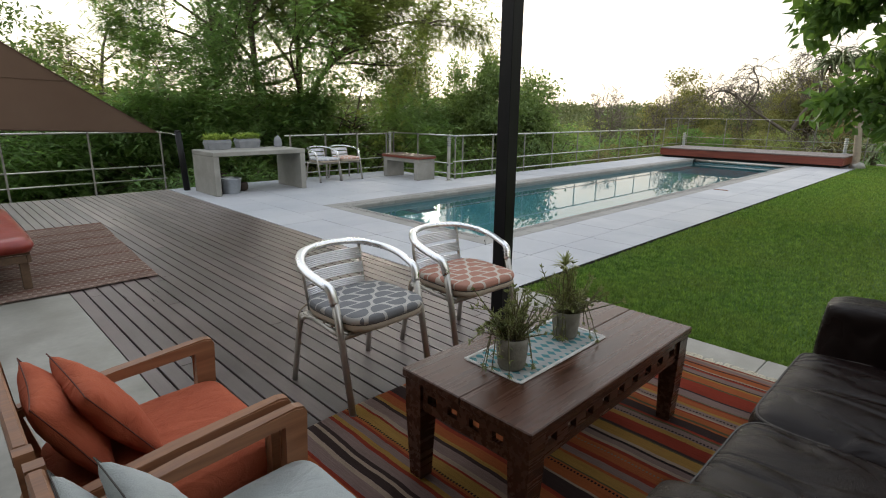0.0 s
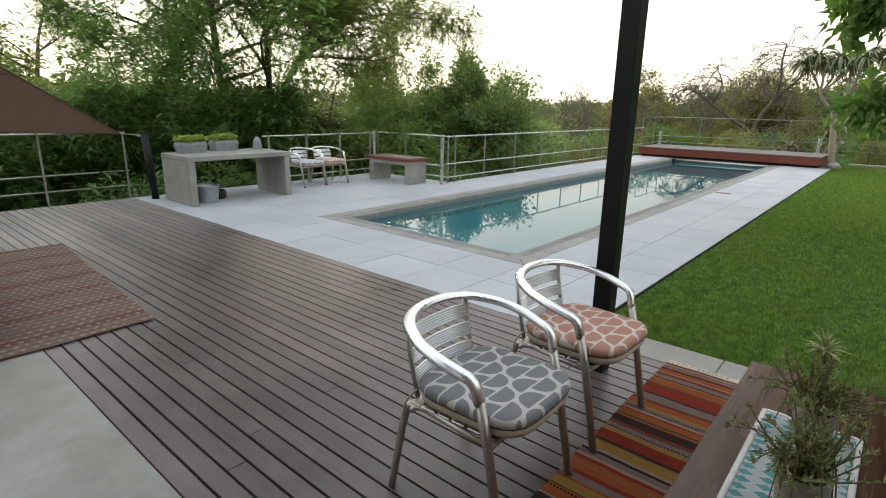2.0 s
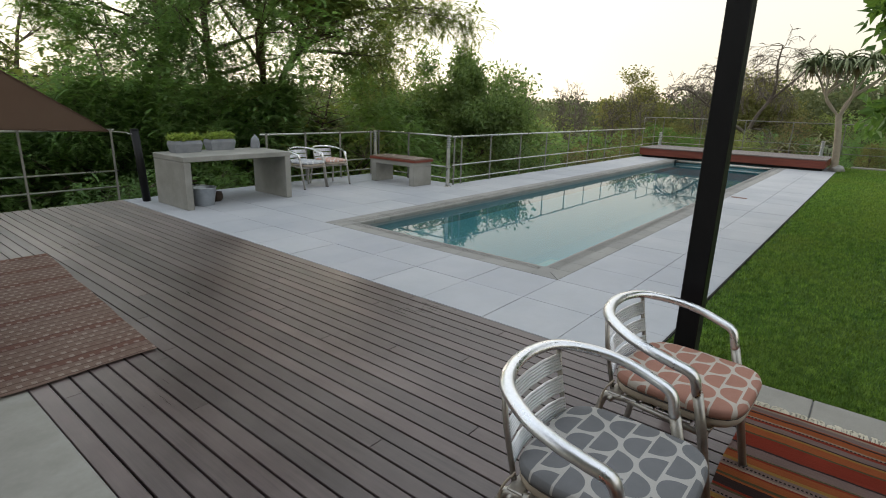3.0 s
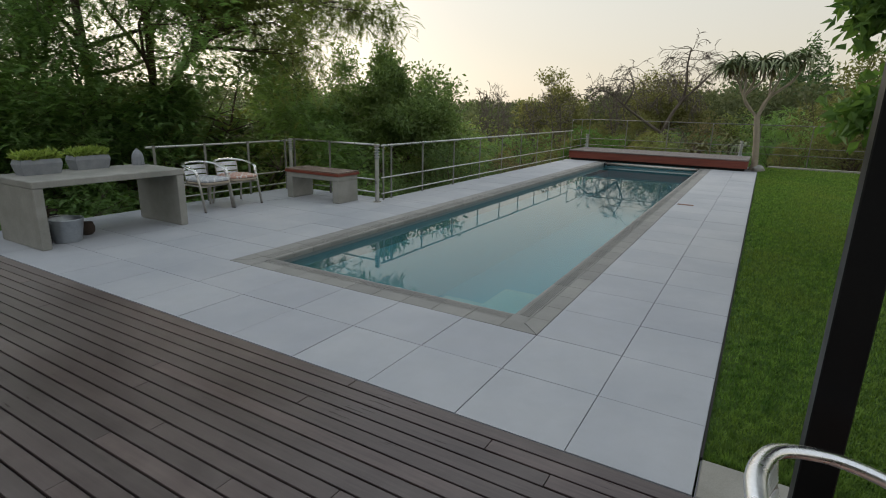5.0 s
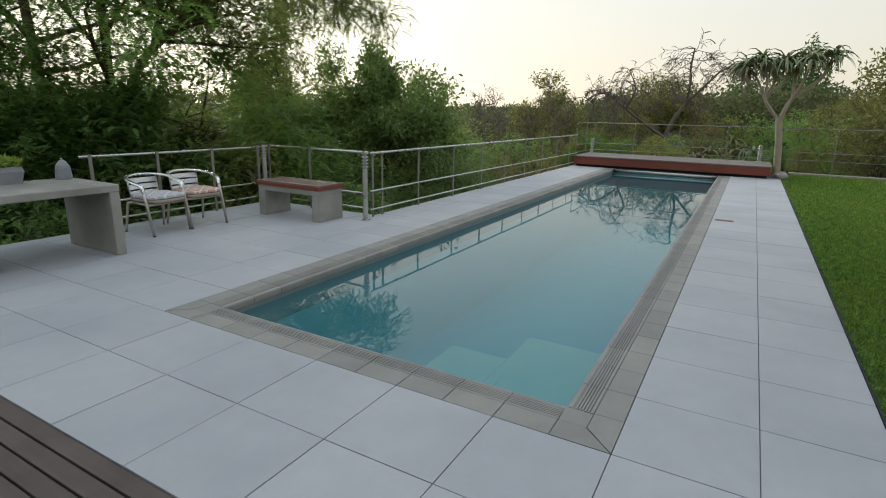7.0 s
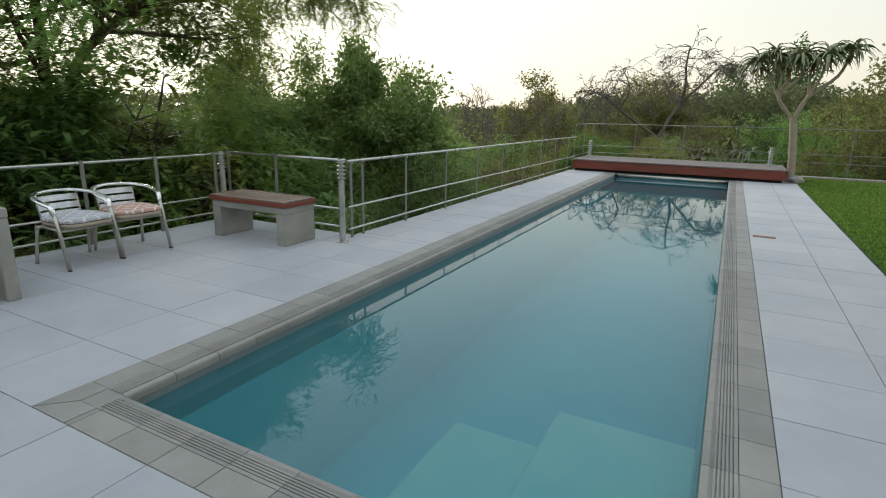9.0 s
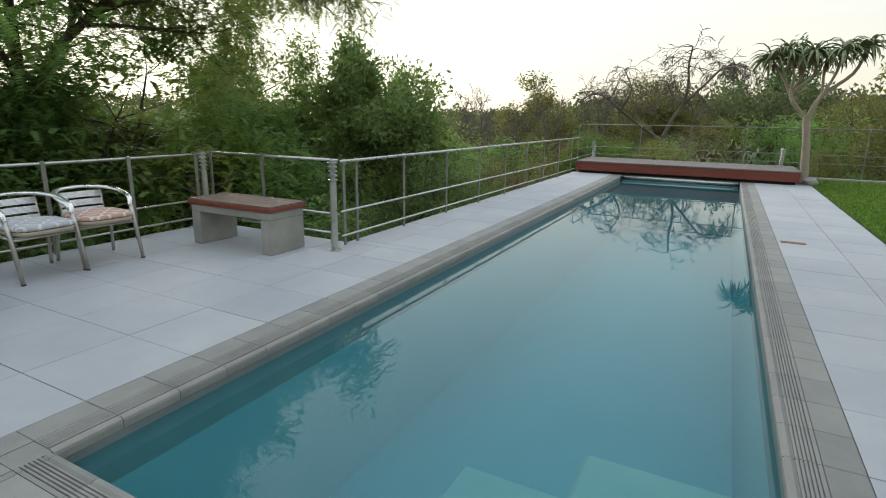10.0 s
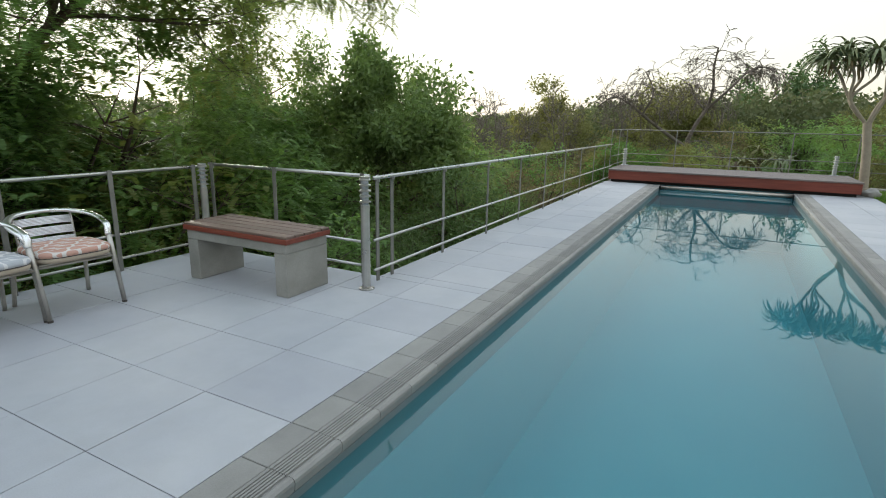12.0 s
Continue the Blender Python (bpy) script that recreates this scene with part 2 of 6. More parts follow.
def pebble_fabric(name, a, b, line, turn=0.0):
    """Printed cushion cloth: staggered rows of half discs on a pale ground."""
    s = Nodes(name, 0.9, 0, 0.15)
    mp = s.n.new("ShaderNodeMapping")
    mp.inputs["Rotation"].default_value = (0, 0, radians(turn))
    s.l.new(s.place((1, 1, 1), 0.01), mp.inputs["Vector"])
    sep = s.n.new("ShaderNodeSeparateXYZ")
    s.l.new(mp.outputs[0], sep.inputs[0])
    v = s.math('DIVIDE', sep.outputs[1], 0.074)
    row = s.math('FLOOR', v)
    u = s.math('ADD', s.math('DIVIDE', sep.outputs[0], 0.118), s.math('MULTIPLY', row, 0.43))
    cx = s.math('SUBTRACT', s.math('FRACT', u), 0.5)
    cy = s.math('FRACT', v)
    odd = s.math('MODULO', s.math('ABSOLUTE', s.math('ADD', row, s.math('FLOOR', u))), 2.0)
    flip = s.math('ABSOLUTE', s.math('SUBTRACT', odd, cy))
    dd = s.math('ADD', s.math('POWER', s.math('ABSOLUTE', s.math('DIVIDE', cx, 0.485)), 2.3), s.math('POWER', s.math('DIVIDE', s.math('SUBTRACT', flip, 0.05), 0.91), 2.0))
    disc = s.math('MULTIPLY', s.math('LESS_THAN', dd, 1.0), s.math('GREATER_THAN', flip, 0.055))
    c = s.mix(s.noise(20), a, b)
    c = s.mix(disc, line, c)
    weave = s.noise(420, 2)
    c = s.mix(0.35, c, s.ramp(weave, [(0.3, (0.65, 0.65, 0.65)), (0.7, (1, 1, 1))]), 'MULTIPLY')
    c = s.mix(0.4, c, s.ramp(s.noise(7, 4), [(0.3, (0.78, 0.77, 0.75)), (0.65, (1, 1, 1))]), 'MULTIPLY')
    s.colour(c)
    s.bump(weave, 0.3, 0.002)
    return s.m


def runner_material():
    s = Nodes("runner_cloth", 0.9, 0, 0.1)
    wv = s.node("ShaderNodeTexWave", Scale=8.0, Distortion=0.0)
    wv.bands_direction, wv.wave_profile = 'X', 'TRI'
    s.l.new(s.place(), wv.inputs[0])
    wy = s.node("ShaderNodeTexWave", Scale=5.2)
    wy.bands_direction, wy.wave_profile = 'Y', 'TRI'
    s.l.new(s.place(), wy.inputs[0])
    f = s.math('ADD', wv.outputs["Fac"], wy.outputs["Fac"])
    c = s.mix(s.ramp(f, [(0.80, 1), (0.84, 0)]), (0.62, 0.65, 0.63), (0.16, 0.40, 0.42))
    s.colour(c)
    s.bump(s.noise(300, 2), 0.3, 0.002)
    return s.m


def water_material():
    s = Nodes("pool_water", 0.0)
    tr = s.n.new("ShaderNodeBsdfTransparent")
    tr.inputs[0].default_value = (0.54, 0.87, 0.90, 1)
    milk = s.n.new("ShaderNodeBsdfDiffuse")            # light scattered back by the slightly cloudy water
    milk.inputs[0].default_value = (0.072, 0.255, 0.295, 1)
    body = s.n.new("ShaderNodeMixShader")
    body.inputs[0].default_value = 0.24
    s.l.new(tr.outputs[0], body.inputs[1])
    s.l.new(milk.outputs[0], body.inputs[2])
    gl = s.n.new("ShaderNodeBsdfGlossy")
    gl.inputs["Roughness"].default_value = 0.015
    fr = s.n.new("ShaderNodeFresnel")
    fr.inputs["IOR"].default_value = 1.42
    bp = s.node("ShaderNodeBump", Strength=0.03, Distance=0.01)
    s.l.new(s.noise(2.2, 2), bp.inputs["Height"])
    s.l.new(bp.outputs[0], gl.inputs["Normal"])
    mx = s.n.new("ShaderNodeMixShader")
    s.l.new(fr.outputs[0], mx.inputs[0])
    s.l.new(body.outputs[0], mx.inputs[1])
    s.l.new(gl.outputs[0], mx.inputs[2])
    s.l.new(mx.outputs[0], s.n["Material Output"].inputs[0])
    return s.m


def cane_material():
    s = Nodes("woven_cane", 0.6)
    ch = s.n.new("ShaderNodeTexChecker")
    ch.inputs["Scale"].default_value = 90
    s.l.new(s.place(), ch.inputs[0])
    s.colour(s.mix(ch.outputs["Fac"], (0.07, 0.045, 0.025), (0.32, 0.21, 0.11)))
    s.bump(ch.outputs["Fac"], 0.5, 0.003)
    return s.m


def leather_material():
    s = Nodes("dark_brown_leather", 0.34, 0, 0.15)
    fold, grain = s.noise(3.0, 1.5, 0.45, s.place((2.0, 0.8, 1)), 1.6), s.noise(260, 3)
    c = s.mix(s.noise(3, 4), (0.0060, 0.0036, 0.0032), (0.014, 0.0075, 0.0062))
    s.colour(c)
    s.roughness(fold, 0.22, 0.38)
    s.bump(s.mix(0.05, fold, grain), 0.85, 0.05)
    return s.m


def ground_material():
    s = Nodes("lawn_and_bush_soil", 0.95, 0, 0.1)
    big, mid, fine = s.noise(0.25, 4), s.noise(2.2, 5, 0.7), s.noise(60, 4, 0.7)
    c = s.mix(s.ramp(mid, [(0.3, 0), (0.7, 1)]), (0.065, 0.130, 0.028), (0.100, 0.180, 0.042))
    c = s.mix(s.ramp(big, [(0.4, 0), (0.7, 0.5)]), c, (0.09, 0.12, 0.03))
    c = s.mix(0.7, c, s.ramp(fine, [(0.3, (0.45, 0.45, 0.45)), (0.65, (1.1, 1.1, 1.1))]), 'MULTIPLY')
    s.colour(c)
    s.bump(fine, 0.8, 0.03)
    return s.m


def grass_material():
    s = Nodes("lawn_grass", 0.6, 0, 0.2)
    tuft, patch = s.noise(11, 4, 0.65), s.noise(0.9, 3)
    c = s.mix(s.ramp(tuft, [(0.36, 0), (0.62, 1)]), (0.062, 0.133, 0.025), (0.195, 0.305, 0.062))
    c = s.mix(s.ramp(patch, [(0.42, 0), (0.7, 0.6)]), c, (0.19, 0.24, 0.055))
    c = s.mix(1.0, c, s.island((0.62, 0.66, 0.6), (1.3, 1.28, 1.2)), 'MULTIPLY')
    s.colour(c)
    tr = s.n.new("ShaderNodeBsdfTranslucent")
    s.l.new(s.mix(1.0, c, (1.0, 1.1, 0.5), 'MULTIPLY'), tr.inputs[0])
    mx = s.n.new("ShaderNodeMixShader")
    mx.inputs[0].default_value = 0.35
    s.l.new(s.b.outputs[0], mx.inputs[1])
    s.l.new(tr.outputs[0], mx.inputs[2])
    s.l.new(mx.outputs[0], s.n["Material Output"].inputs[0])
    return s.m


M = {
    "tile": tile_material(),
    "grout": plain("grey_grout", (0.15, 0.15, 0.15), (0.21, 0.21, 0.205), 0.9, bump=0.4),
    "coping": plain("grey_stone_coping", (0.23, 0.223, 0.208), (0.30, 0.29, 0.27), 0.7, coarse=4, fine=140, bump=0.4, dist=0.003, rand=((0.88, 0.88, 0.88), (1.08, 1.08, 1.06))),
    "basin": plain("pool_plaster", (0.26, 0.48, 0.54), (0.31, 0.53, 0.57), 0.7, coarse=1.5, fine=40),
    "waterline": plain("waterline_stone", (0.13, 0.16, 0.16), (0.18, 0.20, 0.20), 0.5, coarse=5, fine=90),
    "water": water_material(),
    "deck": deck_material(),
    "joist": plain("dark_joist", (0.012, 0.010, 0.009), (0.02, 0.017, 0.015), 0.9),
    "slab": plain("polished_screed", (0.145, 0.138, 0.111), (0.30, 0.288, 0.252), 0.38, coarse=2.0, fine=26, bump=0.1, dist=0.002, dr=0.12),
    "paver": plain("concrete_paver", (0.26, 0.245, 0.21), (0.34, 0.32, 0.28), 0.85, coarse=5, fine=120, bump=0.4, rand=((0.92, 0.92, 0.92), (1.06, 1.06, 1.05))),
    "concrete": plain("cast_concrete", (0.225, 0.22, 0.195), (0.325, 0.315, 0.285), 0.75, coarse=3.5, fine=70, bump=0.3, dist=0.003),
    "zinc_planter": plain("grey_planter", (0.20, 0.21, 0.23), (0.28, 0.29, 0.31), 0.7, coarse=8, fine=90),
    "galv": plain("galvanised_steel", (0.38, 0.41, 0.44), (0.50, 0.53, 0.56), 0.42, 0.75, coarse=9, fine=40, bump=0.1),
    "steel": plain("brushed_steel", (0.46, 0.45, 0.42), (0.58, 0.57, 0.54), 0.33, 0.9, coarse=6, fine=160, bump=0.08, dist=0.001),
    "rail": plain("weathered_steel_bar", (0.20, 0.195, 0.175), (0.29, 0.28, 0.25), 0.5, 0.6, coarse=6, fine=120, bump=0.1, dist=0.001),
    "alu": plain("polished_aluminium", (0.80, 0.80, 0.81), (0.88, 0.88, 0.88), 0.30, 1.0, coarse=8, fine=90, bump=0.03, dist=0.001),
    "alu_dull": plain("dull_aluminium", (0.44, 0.41, 0.365), (0.55, 0.52, 0.47), 0.38, 0.75, coarse=10, fine=90, bump=0.1, dist=0.001),
    "alu_slat": plain("ribbed_aluminium", (0.82, 0.83, 0.85), (0.88, 0.88, 0.90), 0.40, 0.65, coarse=10, fine=90, bump=0.08, dist=0.001),
    # paler colour stands in for the brighter look of shallow water over steps
    "step": plain("shallow_step_tint", (0.44, 0.60, 0.57), (0.55, 0.65, 0.58), 0.7, coarse=3, fine=40),
    "black": plain("black_painted_steel", (0.006, 0.006, 0.007), (0.012, 0.012, 0.012), 0.42, coarse=3, fine=60, bump=0.1, dist=0.001, spec=0.2),
    "box_red": wood("oiled_red_timber", (0.16, 0.030, 0.018), (0.24, 0.055, 0.030), 0.45, 1, ((0.85, 0.85, 0.85), (1.1, 1.1, 1.1))),
    "box_top": wood("weathered_grey_timber", (0.12, 0.095, 0.085), (0.19, 0.155, 0.14), 0.6, 1, ((0.85, 0.85, 0.85), (1.1, 1.1, 1.1))),
    "bench_top": wood("worn_bench_timber", (0.10, 0.06, 0.045), (0.20, 0.14, 0.11), 0.55, 1, ((0.82, 0.82, 0.82), (1.1, 1.1, 1.1))),
    "bench_red": wood("red_bench_timber", (0.15, 0.032, 0.018), (0.22, 0.055, 0.030), 0.45, 1),
    "table_wood": wood("dark_stained_wood", (0.048, 0.020, 0.011), (0.090, 0.040, 0.024), 0.27, 0),
    "chair_wood": wood("red_brown_chair_wood", (0.20, 0.085, 0.040), (0.34, 0.160, 0.080), 0.50, 0),
    "daybed_wood": wood("brown_daybed_wood", (0.10, 0.06, 0.035), (0.16, 0.10, 0.06), 0.6, 1),
    "cane": cane_material(),
    "red_vinyl": plain("red_vinyl", (0.22, 0.026, 0.018), (0.30, 0.045, 0.03), 0.38, coarse=4, fine=90),
    "leather": leather_material(),
    "fleece": plain("cream_fleece", (0.55, 0.50, 0.40), (0.70, 0.66, 0.56), 0.95, coarse=12, fine=120, bump=0.9, dist=0.01),
    "kilim": kilim_material(),
    "fringe": plain("cream_fringe", (0.52, 0.46, 0.35), (0.66, 0.60, 0.48), 0.95),
    "carpet": carpet_material(),
    "cloth_grey": pebble_fabric("grey_pebble_cloth", (0.17, 0.172, 0.178), (0.22, 0.222, 0.228), (0.50, 0.48, 0.45)),
    "cloth_coral": pebble_fabric("coral_pebble_cloth", (0.37, 0.185, 0.135), (0.44, 0.235, 0.180), (0.56, 0.50, 0.43)),
    "cloth_pale_grey": pebble_fabric("faded_grey_pebble_cloth", (0.40, 0.41, 0.44), (0.48, 0.49, 0.51), (0.66, 0.65, 0.64)),
    "cloth_pale_coral": pebble_fabric("faded_coral_pebble_cloth", (0.52, 0.30, 0.23), (0.58, 0.36, 0.29), (0.68, 0.64, 0.60)),
    "cloth_beige": plain("beige_cushion_cloth", (0.40, 0.33, 0.25), (0.48, 0.41, 0.32), 0.9, coarse=8, fine=300, bump=0.3, dist=0.002),
    "seam_red": plain("dark_red_piping", (0.10, 0.025, 0.016), (0.15, 0.040, 0.025), 0.8),
    "piping": plain("dark_piping", (0.06, 0.05, 0.045), (0.09, 0.08, 0.07), 0.8),
    "runner": runner_material(),
    "lace": plain("white_lace", (0.52, 0.50, 0.46), (0.66, 0.64, 0.60), 0.95, coarse=30, fine=200, bump=0.8),
    "pot": plain("lichened_clay_pot", (0.17, 0.155, 0.12), (0.30, 0.285, 0.235), 0.9, coarse=14, fine=90, bump=0.5),
    "soil": plain("potting_soil", (0.03, 0.02, 0.014), (0.05, 0.035, 0.025), 0.95, bump=0.8),
    "sail": sail_material(),
    "rope": plain("pale_rope", (0.30, 0.28, 0.24), (0.40, 0.38, 0.33), 0.9),
    "wall": plain("plastered_wall", (0.62, 0.60, 0.56), (0.70, 0.68, 0.64), 0.85, coarse=1.2, fine=60),
    "ceiling": plain("white_boarded_ceiling", (0.66, 0.64, 0.60), (0.74, 0.72, 0.68), 0.6, coarse=1.5, fine=10, stretch=(8, 0.6, 8)),
    "ground": ground_material(),
    "bark": plain("grey_brown_bark", (0.085, 0.062, 0.045), (0.15, 0.115, 0.085), 0.95, coarse=3, fine=22, bump=0.9, dist=0.03, stretch=(1, 1, 0.3)),
    "bark_red": plain("reddish_bark", (0.075, 0.045, 0.030), (0.13, 0.085, 0.055), 0.95, coarse=3, fine=22, bump=0.9, dist=0.03, stretch=(1, 1, 0.3)),
    "bark_dead": plain("bare_grey_bark", (0.10, 0.080, 0.065), (0.17, 0.140, 0.115), 0.95, coarse=3, fine=25, bump=0.8, dist=0.02),
    "bark_aloe": plain("pale_aloe_bark", (0.24, 0.20, 0.15), (0.34, 0.29, 0.22), 0.9, coarse=6, fine=30, bump=0.7, dist=0.01),
    "leaf_acacia": foliage("acacia_leaf", (0.128, 0.250, 0.085), (0.225, 0.355, 0.128), through_light=0.6),
    "leaf_acacia_warm": foliage("acacia_leaf_olive", (0.165, 0.225, 0.072), (0.280, 0.320, 0.115), through_light=0.6),
    "leaf_bush": foliage("bush_leaf", (0.100, 0.175, 0.070), (0.185, 0.265, 0.105), through_light=0.5),
    "leaf_deep": foliage("deep_green_leaf", (0.062, 0.120, 0.056), (0.115, 0.190, 0.082)),
    "leaf_yellow": foliage("yellow_green_leaf", (0.130, 0.145, 0.052), (0.210, 0.205, 0.082)),
    "leaf_broad": foliage("broad_leaf", (0.070, 0.165, 0.036), (0.150, 0.260, 0.070), spec=0.2, rough=0.55, through_light=0.4),
    "leaf_dry": foliage("dry_brown_leaf", (0.149, 0.123, 0.070), (0.245, 0.193, 0.114)),
    "aloe": foliage("aloe_leaf", (0.130, 0.170, 0.095), (0.230, 0.255, 0.140), through_light=0.1),
    "aloe_yellow": foliage("yellow_aloe_leaf", (0.12, 0.13, 0.05), (0.20, 0.19, 0.08), through_light=0.1),
    "succulent": foliage("succulent_leaf", (0.140, 0.180, 0.060), (0.250, 0.270, 0.110), through_light=0.15),
    "sedum": foliage("sedum_leaf", (0.170, 0.270, 0.040), (0.300, 0.390, 0.070), through_light=0.4),
    "stem": plain("olive_stem", (0.10, 0.10, 0.04), (0.16, 0.14, 0.065), 0.8),
    "grass": grass_material(),
    "sand": plain("pale_sand", (0.34, 0.27, 0.19), (0.44, 0.36, 0.26), 0.95, coarse=1.5, fine=40, bump=0.6, dist=0.01),
    "terracotta": plain("old_terracotta", (0.20, 0.10, 0.06), (0.28, 0.15, 0.09), 0.9),
    # leaf colour greyed and lightened to carry the distance haze
    "far": foliage("far_woods_haze_tint", (0.092, 0.118, 0.068), (0.150, 0.165, 0.100), spec=0.05, rough=0.95, through_light=0.3),
}
M["table_wood"].node_tree.nodes["Principled BSDF"].inputs["Specular IOR Level"].default_value = 0.28


def canvas(name, a, b):
    """Plain heavy cloth with soft creases and a fine weave."""
    s = Nodes(name, 0.92, 0, 0.12)
    fold, weave, fade = s.noise(7, 3, 0.5, s.place((1, 1.6, 1)), 1.5), s.noise(330, 2), s.noise(4, 4)
    c = s.mix(s.ramp(fade, [(0.3, 0), (0.7, 1)]), a, b)
    c = s.mix(0.4, c, s.ramp(weave, [(0.3, (0.72, 0.72, 0.72)), (0.7, (1, 1, 1))]), 'MULTIPLY')
    s.colour(c)
    s.bump(s.mix(0.12, fold, weave), 0.7, 0.03)
    return s.m


M["orange"] = canvas("orange_canvas", (0.39, 0.092, 0.050), (0.52, 0.145, 0.078))
M["pale_blue"] = canvas("pale_grey_blue_canvas", (0.38, 0.41, 0.41), (0.50, 0.53, 0.52))


# ---------------------------------------------------------------- mesh helpers
def thing(name, label, category, at=(0, 0, 0), turn=0.0, group="", kind=""):
    ob = new(name)
    ob.empty_display_size = 0.1
    ob.matrix_basis = pose(*at, 0, 0, turn)
    return tagged(ob, label, category, group, kind)


def mesh_object(name, bm, material, smooth=False):
    me = bpy.data.meshes.new(name)
    bmesh.ops.recalc_face_normals(bm, faces=bm.faces[:])
    if smooth:
        for f in bm.faces:
            f.smooth = True
    bm.to_mesh(me)
    bm.free()
    me.materials.append(material)
    return new(name, me)


def part(name, bm, material, parent, label="", smooth=False, kind=""):
    ob = mesh_object(name, bm, material, smooth)
    ob.parent = parent
    return tagged(ob, label, "", "", kind)


def share(name, me, parent, at, turn=0.0):
    """One more piece on a mesh that others use too."""
    ob = new(name, me)
    ob.parent = parent
    ob.matrix_basis = pose(*at, 0, 0, turn)
    return ob


def box(bm, x0, y0, z0, x1, y1, z1, bevel=0.0, seg=1):
    v = [bm.verts.new(p) for p in ((x0, y0, z0), (x1, y0, z0), (x1, y1, z0), (x0, y1, z0), (x0, y0, z1), (x1, y0, z1), (x1, y1, z1), (x0, y1, z1))]
    f = [bm.faces.new([v[i] for i in q]) for q in ((3, 2, 1, 0), (4, 5, 6, 7), (0, 1, 5, 4), (1, 2, 6, 5), (2, 3, 7, 6), (3, 0, 4, 7))]
    if bevel:
        edges = list({e for q in f for e in q.edges})
        bmesh.ops.bevel(bm, geom=edges, offset=bevel, segments=seg, affect='EDGES', profile=0.5)
    return bm


def boxed(*a, **k):
    return box(bmesh.new(), *a, **k)


def tube(bm, pts, radii, n=8, cap=True, flat=1.0):
    """A round bar along points; radii one number or one a point; flat squeezes it upright."""
    pts = [Vector(p) for p in pts]
    if isinstance(radii, (int, float)):
        radii = [radii] * len(pts)
    rings, side = [], None
    for i, p in enumerate(pts):
        t = (pts[min(i + 1, len(pts) - 1)] - pts[max(i - 1, 0)]).normalized()
        if side is None:
            side = t.cross(Vector((0, 0, 1)) if abs(t.z) < 0.9 else Vector((0, 1, 0))).normalized()
        side = (side - t * side.dot(t)).normalized()
        up = side.cross(t)
        rings.append([bm.verts.new(p + (side * math.cos(a) + up * math.sin(a) * flat) * radii[i]) for a in [2 * math.pi * k / n for k in range(n)]])
    for a, b in zip(rings, rings[1:]):
        for k in range(n):
            bm.faces.new((a[k], a[(k + 1) % n], b[(k + 1) % n], b[k]))
    if cap:
        bm.faces.new(rings[0][::-1])
        bm.faces.new(rings[-1])
    return bm


def tubed(*a, **k):
    return tube(bmesh.new(), *a, **k)


def smooth_path(pts, steps=6):
    """A rounded line through the points."""
    p = [Vector(q) for q in pts]
    p = [p[0] * 2 - p[1]] + p + [p[-1] * 2 - p[-2]]
    out = []
    for i in range(1, len(p) - 2):
        for k in range(steps):
            t = k / steps
            a, b, c, d = p[i - 1:i + 3]
            out.append(0.5 * (2 * b + (c - a) * t + (2 * a - 5 * b + 4 * c - d) * t * t + (3 * b - a - 3 * c + d) * t ** 3))
    return out + [p[-2]]


def lathe(bm, profile, n=20, at=(0, 0, 0)):
    rings = []
    for r, z in profile:
        rings.append([bm.verts.new((at[0] + r * math.cos(2 * math.pi * k / n), at[1] + r * math.sin(2 * math.pi * k / n), at[2] + z)) for k in range(n)])
    for a, b in zip(rings, rings[1:]):
        for k in range(n):
            bm.faces.new((a[k], a[(k + 1) % n], b[(k + 1) % n], b[k]))
    bm.faces.new(rings[0][::-1])
    bm.faces.new(rings[-1])
    return bm


def pad(sx, sy, sz, corner=4.0, puff=0.35, crease=0.0, n=18, seed=1, lump=0.004):
    """A stuffed cushion: rounded outline in plan, domed faces, thinner towards its rim. Centre at the origin."""
    bm = bmesh.new()
    bmesh.ops.create_cube(bm, size=2)
    bmesh.ops.subdivide_edges(bm, edges=bm.edges[:], cuts=n, use_grid_fill=True)
    for v in bm.verts:
        x, y, z = v.co
        m = max(abs(x), abs(y))
        if m > 1e-6:
            q = (abs(x) ** corner + abs(y) ** corner) ** (1 / corner)
            x, y = x * m / q, y * m / q
        r = min(1.0, max(abs(v.co.x), abs(v.co.y)))
        h = (1 - puff) + puff * math.sqrt(max(0.0, 1 - r ** 2.2))
        if abs(v.co.z) < 0.999:
            h = (1 - puff)
            bulge = 1 + 0.04 * (1 - v.co.z ** 2)
            x, y = x * bulge, y * bulge
        nz = noise.noise(Vector((x * 2.3 + seed, y * 2.3, z))) * lump
        v.co = Vector((x * sx, y * sy, z * h * sz + nz))
        if crease:
            v.co.z -= crease * sz * math.exp(-((v.co.x / (sx * 0.12)) ** 2)) * (1 if v.co.z > 0 else 0)
    return bm


